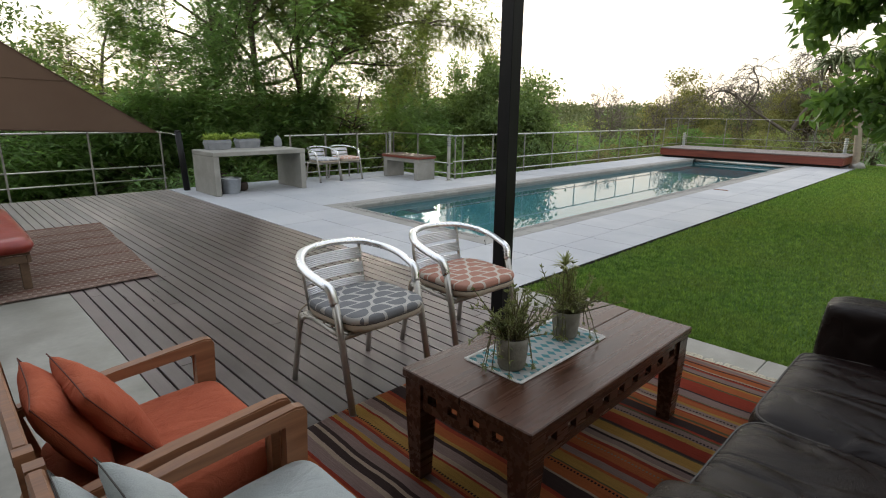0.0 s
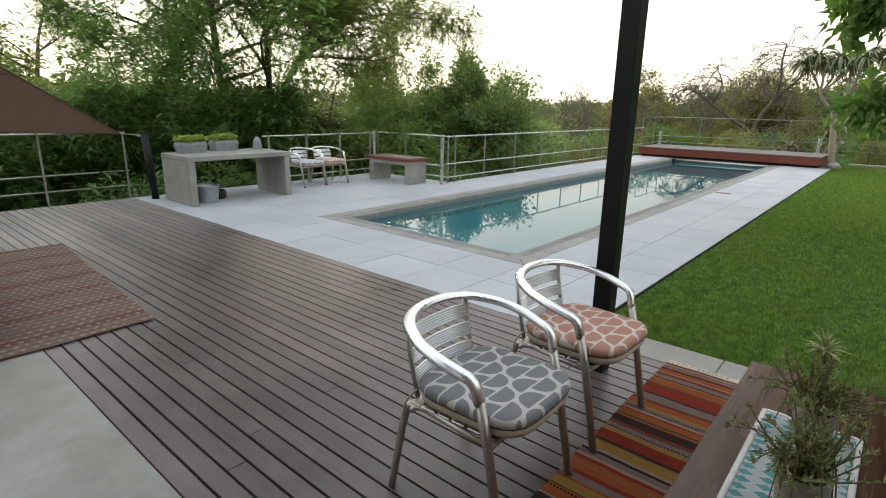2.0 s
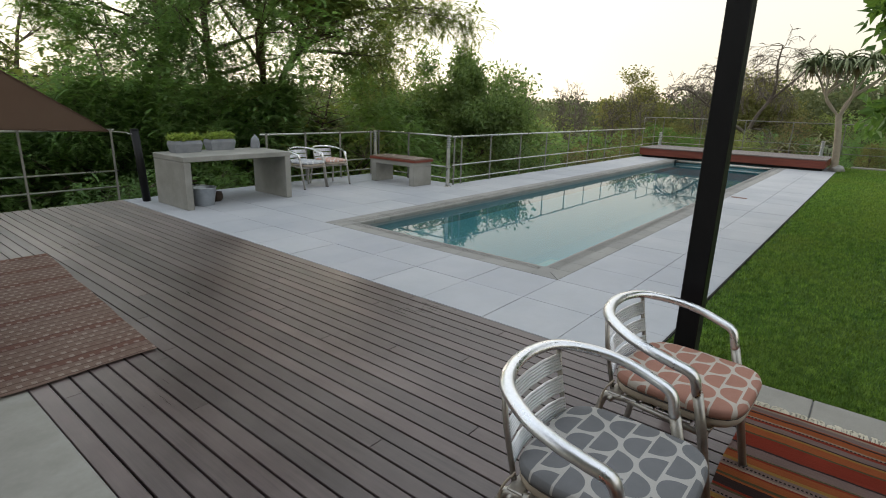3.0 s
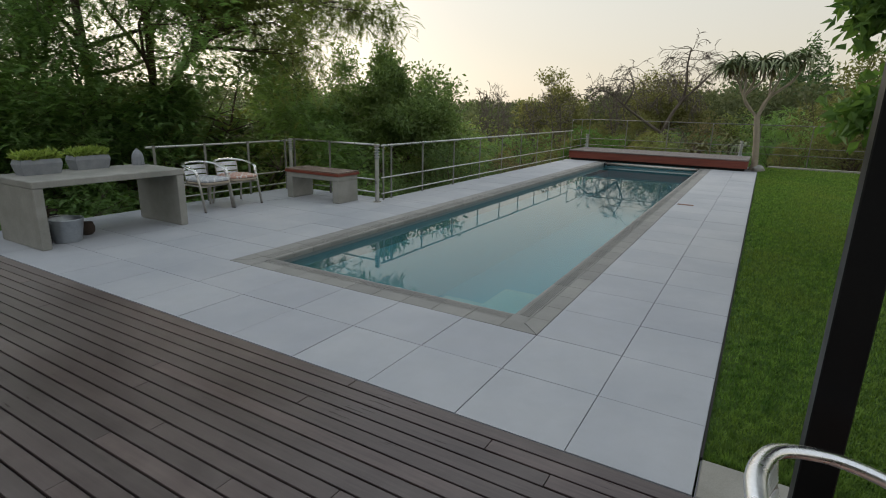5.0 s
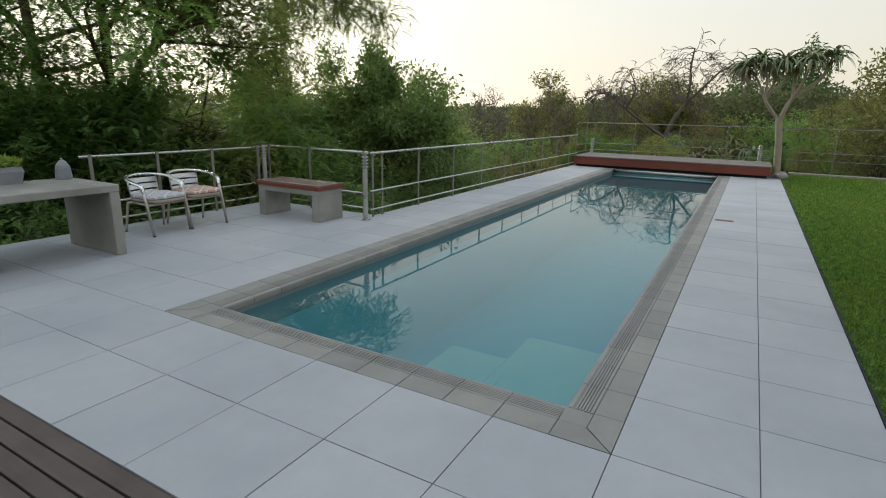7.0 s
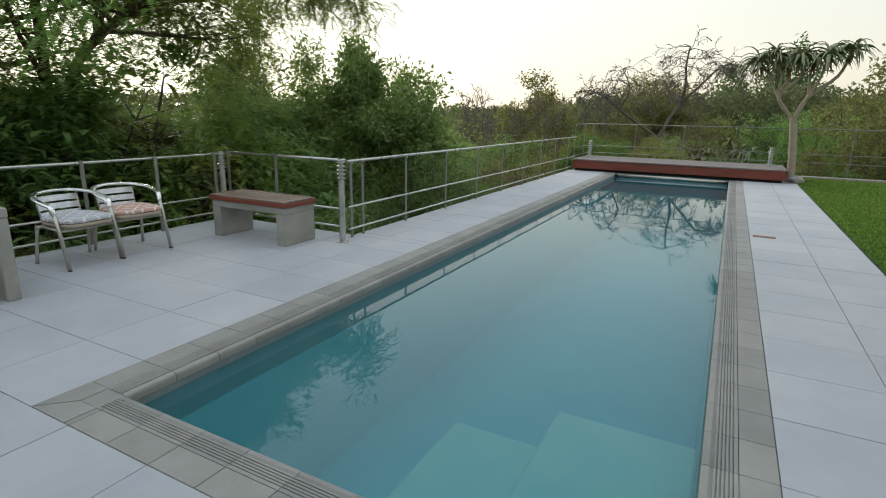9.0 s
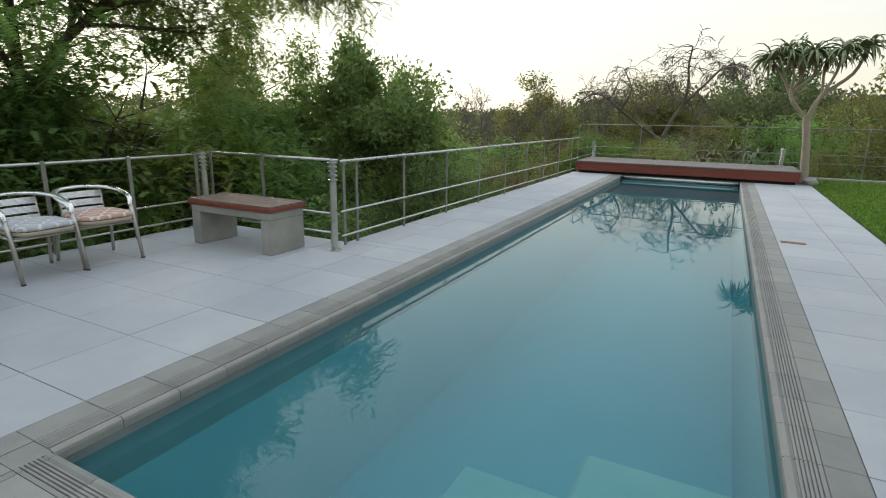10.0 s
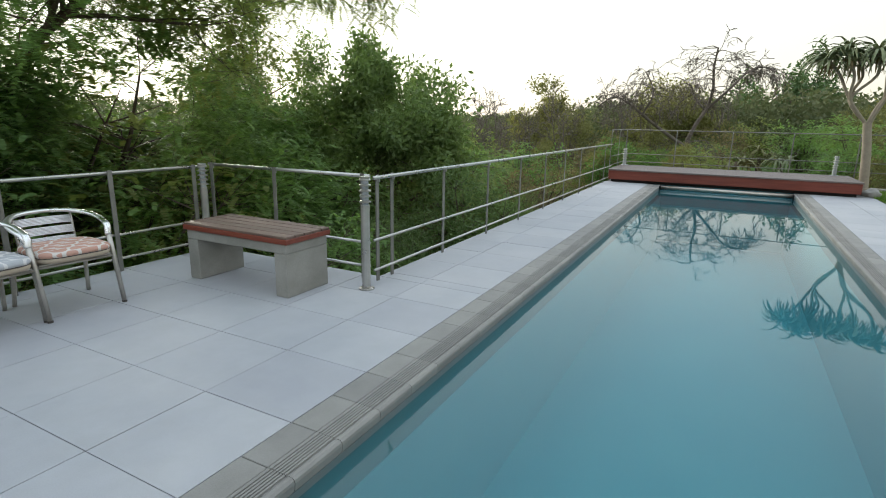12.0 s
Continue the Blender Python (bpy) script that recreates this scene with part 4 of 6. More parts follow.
# ---------------------------------------------------------------- aluminium armchairs
def bistro_chair(label, at, turn, tall):
    """Tube armchair with ribbed back slats; it looks along -y."""
    b = thing("aluminium_armchair", label, "chair", at, turn, "aluminium tube armchairs")
    rail = [(-0.262, -0.135, 0.56), (-0.272, -0.112, 0.635), (-0.283, -0.045, 0.662), (-0.288, 0.045, 0.688), (-0.262, 0.15, 0.712), (-0.17, 0.262, 0.736), (0, 0.300, 0.745)]
    rail = rail + [(-x, y, z) for x, y, z in rail[-2::-1]]
    part("arm_rail", tubed(smooth_path(rail, 5), 0.025, 10, flat=0.72), M["alu"], b, "polished curved arm and back rail", True)
    for s in (-1, 1):
        part("leg", tubed([(s * 0.262, -0.135, 0.565), (s * 0.262, -0.170, 0.42), (s * 0.263, -0.250, 0.0)], [0.019, 0.018, 0.0165], 10), M["alu_dull"], b, "", True)
        part("leg", tubed(smooth_path([(s * 0.215, 0.10, 0.405), (s * 0.225, 0.185, 0.40), (s * 0.236, 0.225, 0.36), (s * 0.255, 0.285, 0.0)], 4), 0.0155, 10), M["alu_dull"], b, "", True)
        part("side_bar", tubed([(s * 0.258, -0.175, 0.405), (s * 0.215, 0.20, 0.405)], 0.012, 8), M["alu_dull"], b, "", True)
        part("back_upright", tubed([(s * 0.185, 0.205, 0.41), (s * 0.190, 0.245, 0.60), (s * 0.186, 0.262, 0.735)], 0.0095, 8), M["alu_dull"], b, "", True)
        part("foot", lathe(bmesh.new(), [(0.018, 0), (0.018, 0.015), (0.0168, 0.016)], 10, (s * 0.263, -0.250, 0)), M["piping"], b)
    for yy in (-0.175, 0.185):
        part("cross_bar", tubed([(-0.25, yy, 0.395), (0.25, yy, 0.395)], 0.012, 8), M["alu_dull"], b, "", True)
    for i in range(6):
        y = -0.19 + i * 0.068
        part("seat_slat", boxed(-0.235, y, 0.408, 0.235, y + 0.055, 0.420, bevel=0.003), M["alu_dull"], b)
    for k in range(3):
        z0 = 0.475 + k * 0.083
        bm = bmesh.new()
        for r in range(6):
            z = z0 + r * 0.0105
            f = (z - 0.41) / 0.32
            yb = 0.205 + 0.06 * f
            tube(bm, [(-0.188, yb - 0.004, z), (-0.10, yb + 0.016, z), (0, yb + 0.022, z), (0.10, yb + 0.016, z), (0.188, yb - 0.004, z)], 0.0056, 6)
        part("back_slat", bm, M["alu_slat"], b, "ribbed aluminium back slat", True)
    b.scale = (1, 1, tall)
    return b


def chair_cushion(label, at, turn, cloth):
    b = thing("seat_cushion", label, "cushion", at, turn, "chair cushions")
    part("cover", place_bm(pad(0.237, 0.237, 0.031, 4.2, 0.35, n=16), Matrix.Translation((0, -0.032, 0.064))), cloth, b, "", True)
    part("underside", place_bm(pad(0.233, 0.233, 0.027, 4.2, 0.2, n=12), Matrix.Translation((0, -0.032, 0.031))), M["cloth_beige"], b, "plain beige side and underside", True)
    rim = []
    for k in range(41):
        a = 2 * math.pi * k / 40
        c, s = math.cos(a), math.sin(a)
        q = (abs(c) ** 4.2 + abs(s) ** 4.2) ** (1 / 4.2)
        rim.append((0.240 * c / q, -0.032 + 0.240 * s / q, 0.048))
    part("piping", tubed(rim, 0.0045, 6), M["piping"], b)
    for s in (-1, 1):
        part("tie", tubed(smooth_path([(s * 0.21, 0.19, 0.045), (s * 0.245, 0.215, 0.0), (s * 0.25, 0.225, -0.09), (s * 0.235, 0.235, -0.19)], 4), 0.004, 6), M["cloth_beige"], b)


for label, cl, cloth, x, y, a, tall in (
        ("aluminium armchair with ribbed back on the deck", "grey pebble-print seat cushion on an aluminium chair", "cloth_grey", 1.44, 2.455, 2, 0.97),
        ("aluminium armchair with ribbed back beside the black post", "coral pebble-print seat cushion on an aluminium chair", "cloth_coral", 2.19, 2.44, -2, 0.96),
        ("aluminium armchair at the terrace fence", "faded grey pebble-print seat cushion on a terrace chair", "cloth_pale_grey", 5.90, 9.93, 3, 0.92),
        ("aluminium armchair at the terrace fence", "faded coral pebble-print seat cushion on a terrace chair", "cloth_pale_coral", 6.45, 9.96, -4, 0.92)):
    bistro_chair(label, (x, y, 0.0), a, tall)
    chair_cushion(cl, (x, y, 0.420 * tall), a, M[cloth])


# ---------------------------------------------------------------- verandah furniture
def coffee_table():
    b = thing("coffee_table", "dark-stained wooden coffee table with pierced aprons", "coffee table", (1.09, 1.105, 0))
    L, W, H = 1.24, 0.61, 0.48
    part("tabletop", boxed(0, 0, H - 0.035, L, W * 0.5, H, bevel=0.004), M["table_wood"], b)
    part("tabletop", boxed(0, W * 0.5 + 0.0004, H - 0.035, L, W, H, bevel=0.004), M["table_wood"], b)
    for x in (0.012, L - 0.092):
        for y in (0.012, W - 0.092):
            bm = bmesh.new()
            cx, cy = x + 0.04, y + 0.04
            rings = [[bm.verts.new((cx + sx * r, cy + sy * r, z)) for sx, sy in ((-1, -1), (1, -1), (1, 1), (-1, 1))] for r, z in ((0.030, 0), (0.042, H - 0.17), (0.042, H - 0.036))]
            for r0, r1 in zip(rings, rings[1:]):
                for k in range(4):
                    bm.faces.new((r0[k], r0[(k + 1) % 4], r1[(k + 1) % 4], r1[k]))
            bm.faces.new(rings[0][::-1])
            bm.faces.new(rings[-1])
            part("leg", bm, M["table_wood"], b)
    # aprons with a row of square holes between two rails
    def apron(p0, p1, along):
        n = 9 if along == 'x' else 4
        bm = bmesh.new()
        th = 0.011
        def bar(u0, u1, z0, z1):
            if along == 'x':
                box(bm, u0, p0 - th, z0, u1, p0 + th, z1)
            else:
                box(bm, p0 - th, u0, z0, p0 + th, u1, z1)
        lo, hi = p1
        bar(lo, hi, H - 0.075, H - 0.036)
        bar(lo, hi, H - 0.150, H - 0.112)
        step = (hi - lo) / n
        for i in range(n + 1):
            u = lo + step * i
            bar(max(lo, u - step * 0.27), min(hi, u + step * 0.27), H - 0.1118, H - 0.0752)
        part("apron", bm, M["table_wood"], b)
    for y in (0.032, W - 0.032):
        apron(y, (0.095, L - 0.095), 'x')
    for x in (0.032, L - 0.032):
        apron(x, (0.095, W - 0.095), 'y')


coffee_table()
runner = thing("table_runner", "pale blue and white patterned runner with a crocheted edge", "table runner", (1.33, 1.335, 0.4805))
bm = bmesh.new()
nx, ny = 26, 10
g = [[bm.verts.new((0.58 * i / nx, 0.25 * j / ny, 0.003 + 0.0015 * noise.noise(Vector((i * 0.5, j * 0.5, 1))))) for j in range(ny + 1)] for i in range(nx + 1)]
for i in range(nx):
    for j in range(ny):
        bm.faces.new((g[i][j], g[i + 1][j], g[i + 1][j + 1], g[i][j + 1]))
bmesh.ops.solidify(bm, geom=bm.faces[:], thickness=0.002)
part("cloth", bm, M["runner"], runner)
bm = bmesh.new()
for k in range(54):
    for y in (-0.010, 0.260):
        lathe(bm, [(0.008, 0.0), (0.010, 0.003), (0.006, 0.006)], 7, (-0.005 + 0.590 * k / 53, y, 0))
for k in range(1, 24):
    for x in (-0.010, 0.590):
        lathe(bm, [(0.008, 0.0), (0.010, 0.003), (0.006, 0.006)], 7, (x, -0.01 + 0.270 * k / 24, 0))
part("crochet_edge", bm, M["lace"], runner, "white crocheted edging")


def pot_plant(at, h, r, seed, tall):
    rng = random.Random(seed)
    b = thing("potted_succulent", "straggling succulent in a lichened clay pot" + (" with a taller rosette" if tall else " on a table"), "potted plant", at, 0, "pots on the coffee table")
    prof = [(r * 0.78, 0), (r * 0.86, 0.01), (r * 0.98, h * 0.6), (r, h), (r * 0.9, h), (r * 0.88, h - 0.015)]
    part("pot", lathe(bmesh.new(), prof, 22), M["pot"], b, "", True)
    part("soil", lathe(bmesh.new(), [(r * 0.87, h - 0.03), (r * 0.87, h - 0.016), (r * 0.4, h - 0.01)], 16), M["soil"], b)
    bm = bmesh.new()
    vs, fs = [], []
    tips = []
    for i in range(78):
        a, sp = rng.uniform(0, 6.283), rng.uniform(0.1, 1.0)
        p0 = Vector((r * 0.55 * sp * math.cos(a), r * 0.55 * sp * math.sin(a), h - 0.012))
        up = rng.uniform(0.06, 0.155) * (1.15 - 0.5 * sp)
        out = rng.uniform(0.02, 0.13) * sp
        droop = rng.uniform(-0.05, 0.06) if i % 6 else -0.22
        p1 = p0 + Vector((out * math.cos(a), out * math.sin(a), up * 0.7))
        p2 = p1 + Vector((out * math.cos(a + 0.5), out * math.sin(a + 0.5), up * 0.4 + droop))
        if p2.z < 0.02:
            p2.z = 0.02
        pts = smooth_path([p0, p1, p2], 4)
        tube(bm, pts, [0.0022] * (len(pts) - 1) + [0.0014], 4)
        tips.append((p2, (p2 - p1).normalized()))
        for q, w in zip(pts[2:], pts[1:]):
            for _ in range(3):
                leaf_quads(vs, fs, q, (rand_dir(rng, -0.2, 1) + (q - w).normalized() * 0.8).normalized(), rand_dir(rng), rng.uniform(0.012, 0.026), 0.005)
    for p, d in tips:
        for _ in range(7):
            leaf_quads(vs, fs, p, (d + rand_dir(rng) * 0.8).normalized(), rand_dir(rng), rng.uniform(0.012, 0.026), 0.007)
    if tall:
        top = Vector((-0.02, 0.01, h + 0.20))
        tube(bm, smooth_path([(0, 0, h - 0.02), (0.01, 0.0, h + 0.1), tuple(top)], 4), 0.006, 6)
        for i in range(46):
            leaf_quads(vs, fs, top, rand_dir(rng, 0.0, 1.0), Vector((0, 0, 1)), rng.uniform(0.05, 0.085), 0.009)
    part("stem", bm, M["stem"], b, "", True)
    mesh_from("leaves", vs, fs, M["succulent"], b)


pot_plant((1.40, 1.43, 0.4845), 0.125, 0.062, 11, False)
pot_plant((1.80, 1.45, 0.4845), 0.120, 0.060, 12, True)


def lounge_chair(label, at, cloth, label_cloth):
    """Low wooden easy chair that looks along +x; bent arms run into the front legs, caned back."""
    b = thing("easy_chair", label, "armchair", at, 0, "wooden easy chairs")
    W = 0.58
    wood_m = M["chair_wood"]
    for y in (0.0, W):
        arm = bmesh.new()
        th = 0.021
        prof = [(-0.315, 0.508), (-0.325, 0.543), (-0.05, 0.575), (0.245, 0.600), (0.272, 0.594), (0.282, 0.572), (0.270, 0.40), (0.245, 0.0), (0.195, 0.0), (0.205, 0.40), (0.215, 0.560), (-0.05, 0.538)]
        rows = [[arm.verts.new((x, y + s * th, z)) for x, z in prof] for s in (-1, 1)]
        n = len(prof)
        for k in range(n):
            arm.faces.new((rows[0][k], rows[0][(k + 1) % n], rows[1][(k + 1) % n], rows[1][k]))
        arm.faces.new(rows[0][::-1])
        arm.faces.new(rows[1])
        bmesh.ops.bevel(arm, geom=[e for e in arm.edges if abs(e.verts[0].co.y - e.verts[1].co.y) < 1e-5], offset=0.006, segments=2, affect='EDGES')
        part("arm", arm, wood_m, b)
        leg = bmesh.new()
        rows = [[leg.verts.new((x, y + s * 0.018, z)) for x, z in ((-0.47, 0), (-0.42, 0), (-0.26, 0.30), (-0.318, 0.56), (-0.330, 0.705), (-0.367, 0.705), (-0.362, 0.56), (-0.315, 0.30))] for s in (-1, 1)]
        for k in range(8):
            leg.faces.new((rows[0][k], rows[0][(k + 1) % 8], rows[1][(k + 1) % 8], rows[1][k]))
        leg.faces.new(rows[0][::-1])
        leg.faces.new(rows[1])
        part("back_post", leg, wood_m, b)
    part("top_rail", boxed(-0.367, 0.02, 0.650, -0.334, W - 0.02, 0.705, bevel=0.006), wood_m, b)
    part("front_rail", boxed(0.215, 0.023, 0.26, 0.243, W - 0.023, 0.31, bevel=0.004), wood_m, b)
    part("back_rail", boxed(-0.335, 0.02, 0.28, -0.305, W - 0.02, 0.33, bevel=0.004), wood_m, b)
    bm = bmesh.new()
    q = [bm.verts.new(p) for p in ((-0.322, 0.02, 0.33), (-0.322, W - 0.02, 0.33), (-0.351, W - 0.02, 0.650), (-0.351, 0.02, 0.650))]
    bm.faces.new(q)
    bmesh.ops.solidify(bm, geom=bm.faces[:], thickness=0.008)
    part("cane_panel", bm, M["cane"], b, "woven cane back panel")
    part("seat_cushion", place_bm(pad(0.275, W / 2 - 0.024, 0.070, 9, 0.22, n=16, seed=3), Matrix.Translation((-0.01, W / 2, 0.375)) @ Matrix.Rotation(radians(-3), 4, 'Y')), cloth, b, label_cloth, True)
    return b


lounge_chair("red-brown wooden easy chair with orange seat", (0.30, 1.645, 0.0), M["orange"], "orange canvas seat cushion")
lounge_chair("red-brown wooden easy chair with pale blue-grey seat", (0.31, 0.99, 0.0), M["pale_blue"], "pale blue-grey canvas seat cushion")


def scatter(label, m, s, cloth):
    ob = mesh_object("scatter_pillow", place_bm(pillow(*s), Matrix.Identity(4)), cloth, True)
    ob.matrix_basis = m
    tagged(ob, label, "pillow", "scatter pillows")
    rim, sx, sy = [], s[0], s[1]
    for a, b, c, d in ((-1, -1, 1, -1), (1, -1, 1, 1), (1, 1, -1, 1), (-1, 1, -1, -1)):
        for i in range(14):
            u, w = a + (c - a) * i / 14, b + (d - b) * i / 14
            pull = 1 - 0.10 * (1 - (u * w) ** 2)
            rim.append((u * sx * pull, w * sy * pull, 0))
    part("piping", tubed(rim + [rim[0]], 0.0019, 5), M["seam_red"] if "orange" in cloth.name else M["piping"], ob, "dark piped seam")


scatter("plump orange canvas pillow on an easy chair", pose(0.175, 1.99, 0.570, 0, 58, 4), (0.165, 0.185, 0.06, 1), M["orange"])
scatter("plump orange canvas pillow leaning on the chair back", pose(0.075, 2.00, 0.565, 0, 62, -3), (0.165, 0.185, 0.06, 2), M["orange"])
scatter("pale blue-grey canvas pillow on an easy chair", pose(0.155, 1.33, 0.565, 0, 58, 3), (0.165, 0.185, 0.06, 3), M["pale_blue"])
scatter("pale blue-grey canvas pillow leaning on the chair back", pose(0.05, 1.34, 0.560, 0, 62, -2), (0.165, 0.185, 0.05, 4), M["pale_blue"])


def sofa():
    b = thing("sofa", "dark brown leather sofa with loose seat cushions", "sofa", (0.80, -0.30, 0))
    L, D = 2.03, 1.02
    lt = M["leather"]
    part("base", boxed(0.10, 0.10, 0.06, L - 0.10, D - 0.06, 0.27, bevel=0.03, seg=3), lt, b, "", True)
    part("back", place_bm(pad((L - 0.1) / 2, 0.13, 0.30, 6, 0.15, n=16, seed=5), Matrix.Translation((L / 2, 0.14, 0.55))), lt, b, "", True)
    for x in (0.11, L - 0.11):
        part("arm", place_bm(pad(0.115, (D - 0.16) / 2, 0.29, 6, 0.12, n=16, seed=6), Matrix.Translation((x, D / 2 + 0.03, 0.375))), lt, b, "rounded leather arm", True)
    w = (L - 0.46) / 2
    for k in range(2):
        c = part("seat_cushion", place_bm(pad(w / 2, (D - 0.22) / 2, 0.09, 9, 0.45, n=22, seed=7 + k, lump=0.012), Matrix.Translation((0.23 + w * (k + 0.5), D / 2 + 0.10, 0.365))), lt, b, "puckered leather seat cushion", True)
        rim = []
        for i in range(61):                                   # round the front, from one side to the other
            f = -1.6 + 3.2 * i / 60
            a, q = (max(-1.0, min(1.0, f)), 1.0 if abs(f) < 1 else 2.0 - abs(f))
            n9 = (abs(a) ** 9 + abs(q) ** 9) ** (1 / 9)
            a, q = a * max(abs(a), abs(q)) / n9, q * max(abs(a), abs(q)) / n9
            rim.append((0.23 + w * (k + 0.5) + a * w / 2, D / 2 + 0.10 + q * (D - 0.22) / 2, 0.365 + 0.0495 + 0.012 * noise.noise(Vector((a * 2.3 + 7 + k, q * 2.3, 1)))))
        part("piping", tubed(rim, 0.0045, 6), M["piping"], c)
    for x in (0.16, L - 0.16):
        for y in (0.14, D - 0.14):
            part("foot", lathe(bmesh.new(), [(0.022, 0), (0.03, 0.06)], 10, (x, y, 0)), M["table_wood"], b)


sofa()
scatter("cream fleece pillow on the leather sofa", pose(2.35, 0.22, 0.58, 70, 0, 30), (0.17, 0.17, 0.07, 6), M["fleece"])


# striped rug with fringe
def sheet(name, x0, y0, x1, y1, z, nx, ny, material, wave, label, skew=0.0):
    bm = bmesh.new()
    g = []
    for i in range(nx + 1):
        row = []
        for j in range(ny + 1):
            u, w = i / nx, j / ny
            x = x0 + (x1 - x0) * u + skew * w + 0.012 * noise.noise(Vector((u * 3, w * 7, 2)))
            y = y0 + (y1 - y0) * w + 0.012 * noise.noise(Vector((u * 7, w * 3, 5)))
            row.append(bm.verts.new((x, y, z + wave * (0.5 + 0.5 * noise.noise(Vector((x * 1.7, y * 1.7, 9)))))))
        g.append(row)
    for i in range(nx):
        for j in range(ny):
            bm.faces.new((g[i][j], g[i + 1][j], g[i + 1][j + 1], g[i][j + 1]))
    bmesh.ops.solidify(bm, geom=bm.faces[:], thickness=0.006)
    ob = mesh_object(name, bm, material)
    return tagged(ob, label, "rug")


kilim = thing("striped_rug", "kilim rug with rust, gold and dark stripes and cream fringe", "rug")
ob = sheet("field", 0.30, 0.05, 3.05, 2.26, 0.011, 60, 50, M["kilim"], 0.006, "")
del ob["category"]
ob.parent = kilim
rng = random.Random(4)
bm = bmesh.new()
for i in range(260):
    y = 0.06 + 2.19 * i / 259
    a = rng.uniform(-0.5, 0.5)
    L = rng.uniform(0.04, 0.075)
    tube(bm, [(3.045, y, 0.012), (3.045 + L * 0.6, y + L * 0.3 * a, 0.016), (3.045 + L, y + L * a, 0.006)], 0.0035, 4)
part("fringe", bm, M["fringe"], kilim, "cream tasselled fringe")
sheet("woven_carpet", -1.6, 5.20, 1.235, 8.05, 0.011, 50, 50, M["carpet"], 0.006, "faded brown woven carpet with rows of pale dashes", skew=0.19)


def daybed():
    b = thing("daybed", "low wooden daybed with a red vinyl mattress on the carpet", "daybed", (-0.62, 5.42, 0.017))
    W, L = 1.05, 1.80
    for x in (0.04, W - 0.10):
        for y in (0.05, L - 0.11):
            part("leg", boxed(x, y, 0, x + 0.06, y + 0.06, 0.22, bevel=0.004), M["daybed_wood"], b)
    for x in (0.02, W - 0.05):
        part("side_rail", boxed(x, 0.02, 0.221, x + 0.03, L - 0.02, 0.28, bevel=0.004), M["daybed_wood"], b)
    for y in (0.02, L - 0.05):
        part("end_rail", boxed(0.051, y, 0.221, W - 0.051, y + 0.03, 0.28, bevel=0.004), M["daybed_wood"], b)
    for i in range(9):
        y = 0.06 + i * 0.19
        part("slat", boxed(0.02, y, 0.281, W - 0.02, y + 0.08, 0.295), M["daybed_wood"], b)
    part("mattress", place_bm(pad(W / 2, L / 2, 0.065, 16, 0.2, n=16), Matrix.Translation((W / 2, L / 2, 0.358))), M["red_vinyl"], b, "red vinyl mattress with piped edge", True)


daybed()

# ---------------------------------------------------------------- posts and shade sail
post = thing("verandah_post", "black painted square steel verandah post", "post", (2.71, 2.548, 0))
part("shaft", boxed(-0.050, -0.050, 0.0, 0.050, 0.050, 3.05, bevel=0.004), M["black"], post)
part("roof_beam", boxed(-2.2, -0.045, 2.93, -0.051, 0.045, 3.045, bevel=0.004), M["black"], post)
sp = thing("sail_post", "leaning black steel anchor post of the shade sail", "post", (3.28, 10.30, 0))
part("shaft", tubed([(0, 0, 0.0), (-0.05, 0.02, 1.03)], 0.055, 14), M["black"], sp, "", True)
part("cap", lathe(bmesh.new(), [(0.058, 1.03), (0.058, 1.045), (0.02, 1.055)], 14, (-0.05, 0.02, 0)), M["black"], sp)
part("eye_bolt", tubed([(-0.10, 0.0, 0.98), (-0.16, -0.01, 0.985)], 0.008, 6), M["steel"], sp)


def shade_sail():
    tip, up, low = Vector((2.86, 10.22, 1.03)), Vector((-1.44, 9.2, 3.83)), Vector((-4.4, 10.4, 1.35))
    b = thing("shade_sail", "taut brown triangular shade sail over the deck", "shade sail", tuple(tip))
    bm = bmesh.new()
    n = 18
    grid = {}
    for i in range(n + 1):
        for j in range(n + 1 - i):
            u, w = i / n, j / n
            p = tip * (1 - u - w) + up * u + low * w
            sag = 0.35 * u * w + 0.10 * (u + w) * (1 - u - w)
            grid[i, j] = bm.verts.new(p - tip - Vector((0, 0, sag)))
    for i in range(n):
        for j in range(n - i):
            bm.faces.new((grid[i, j], grid[i + 1, j], grid[i, j + 1]))
            if i + j < n - 1:
                bm.faces.new((grid[i + 1, j], grid[i + 1, j + 1], grid[i, j + 1]))
    edge = [tuple(grid[i, 0].co) for i in range(n + 1)]
    edge2 = [tuple(grid[0, j].co) for j in range(n + 1)]
    seams = [[tuple(grid[k, j].co) for j in range(n + 1 - k)] for k in (5, 11)]
    part("cloth", bm, M["sail"], b, "", True)
    part("hem", tubed(edge, 0.010, 6), M["sail"], b)
    part("hem", tubed(edge2, 0.010, 6), M["sail"], b)
    for line in seams:
        part("seam", tubed(line, 0.006, 5), M["sail"], b)
    part("rope", tubed([(0, 0, 0), (0.27, 0.06, -0.03)], 0.007, 6), M["rope"], b, "pale tensioning rope")


shade_sail()


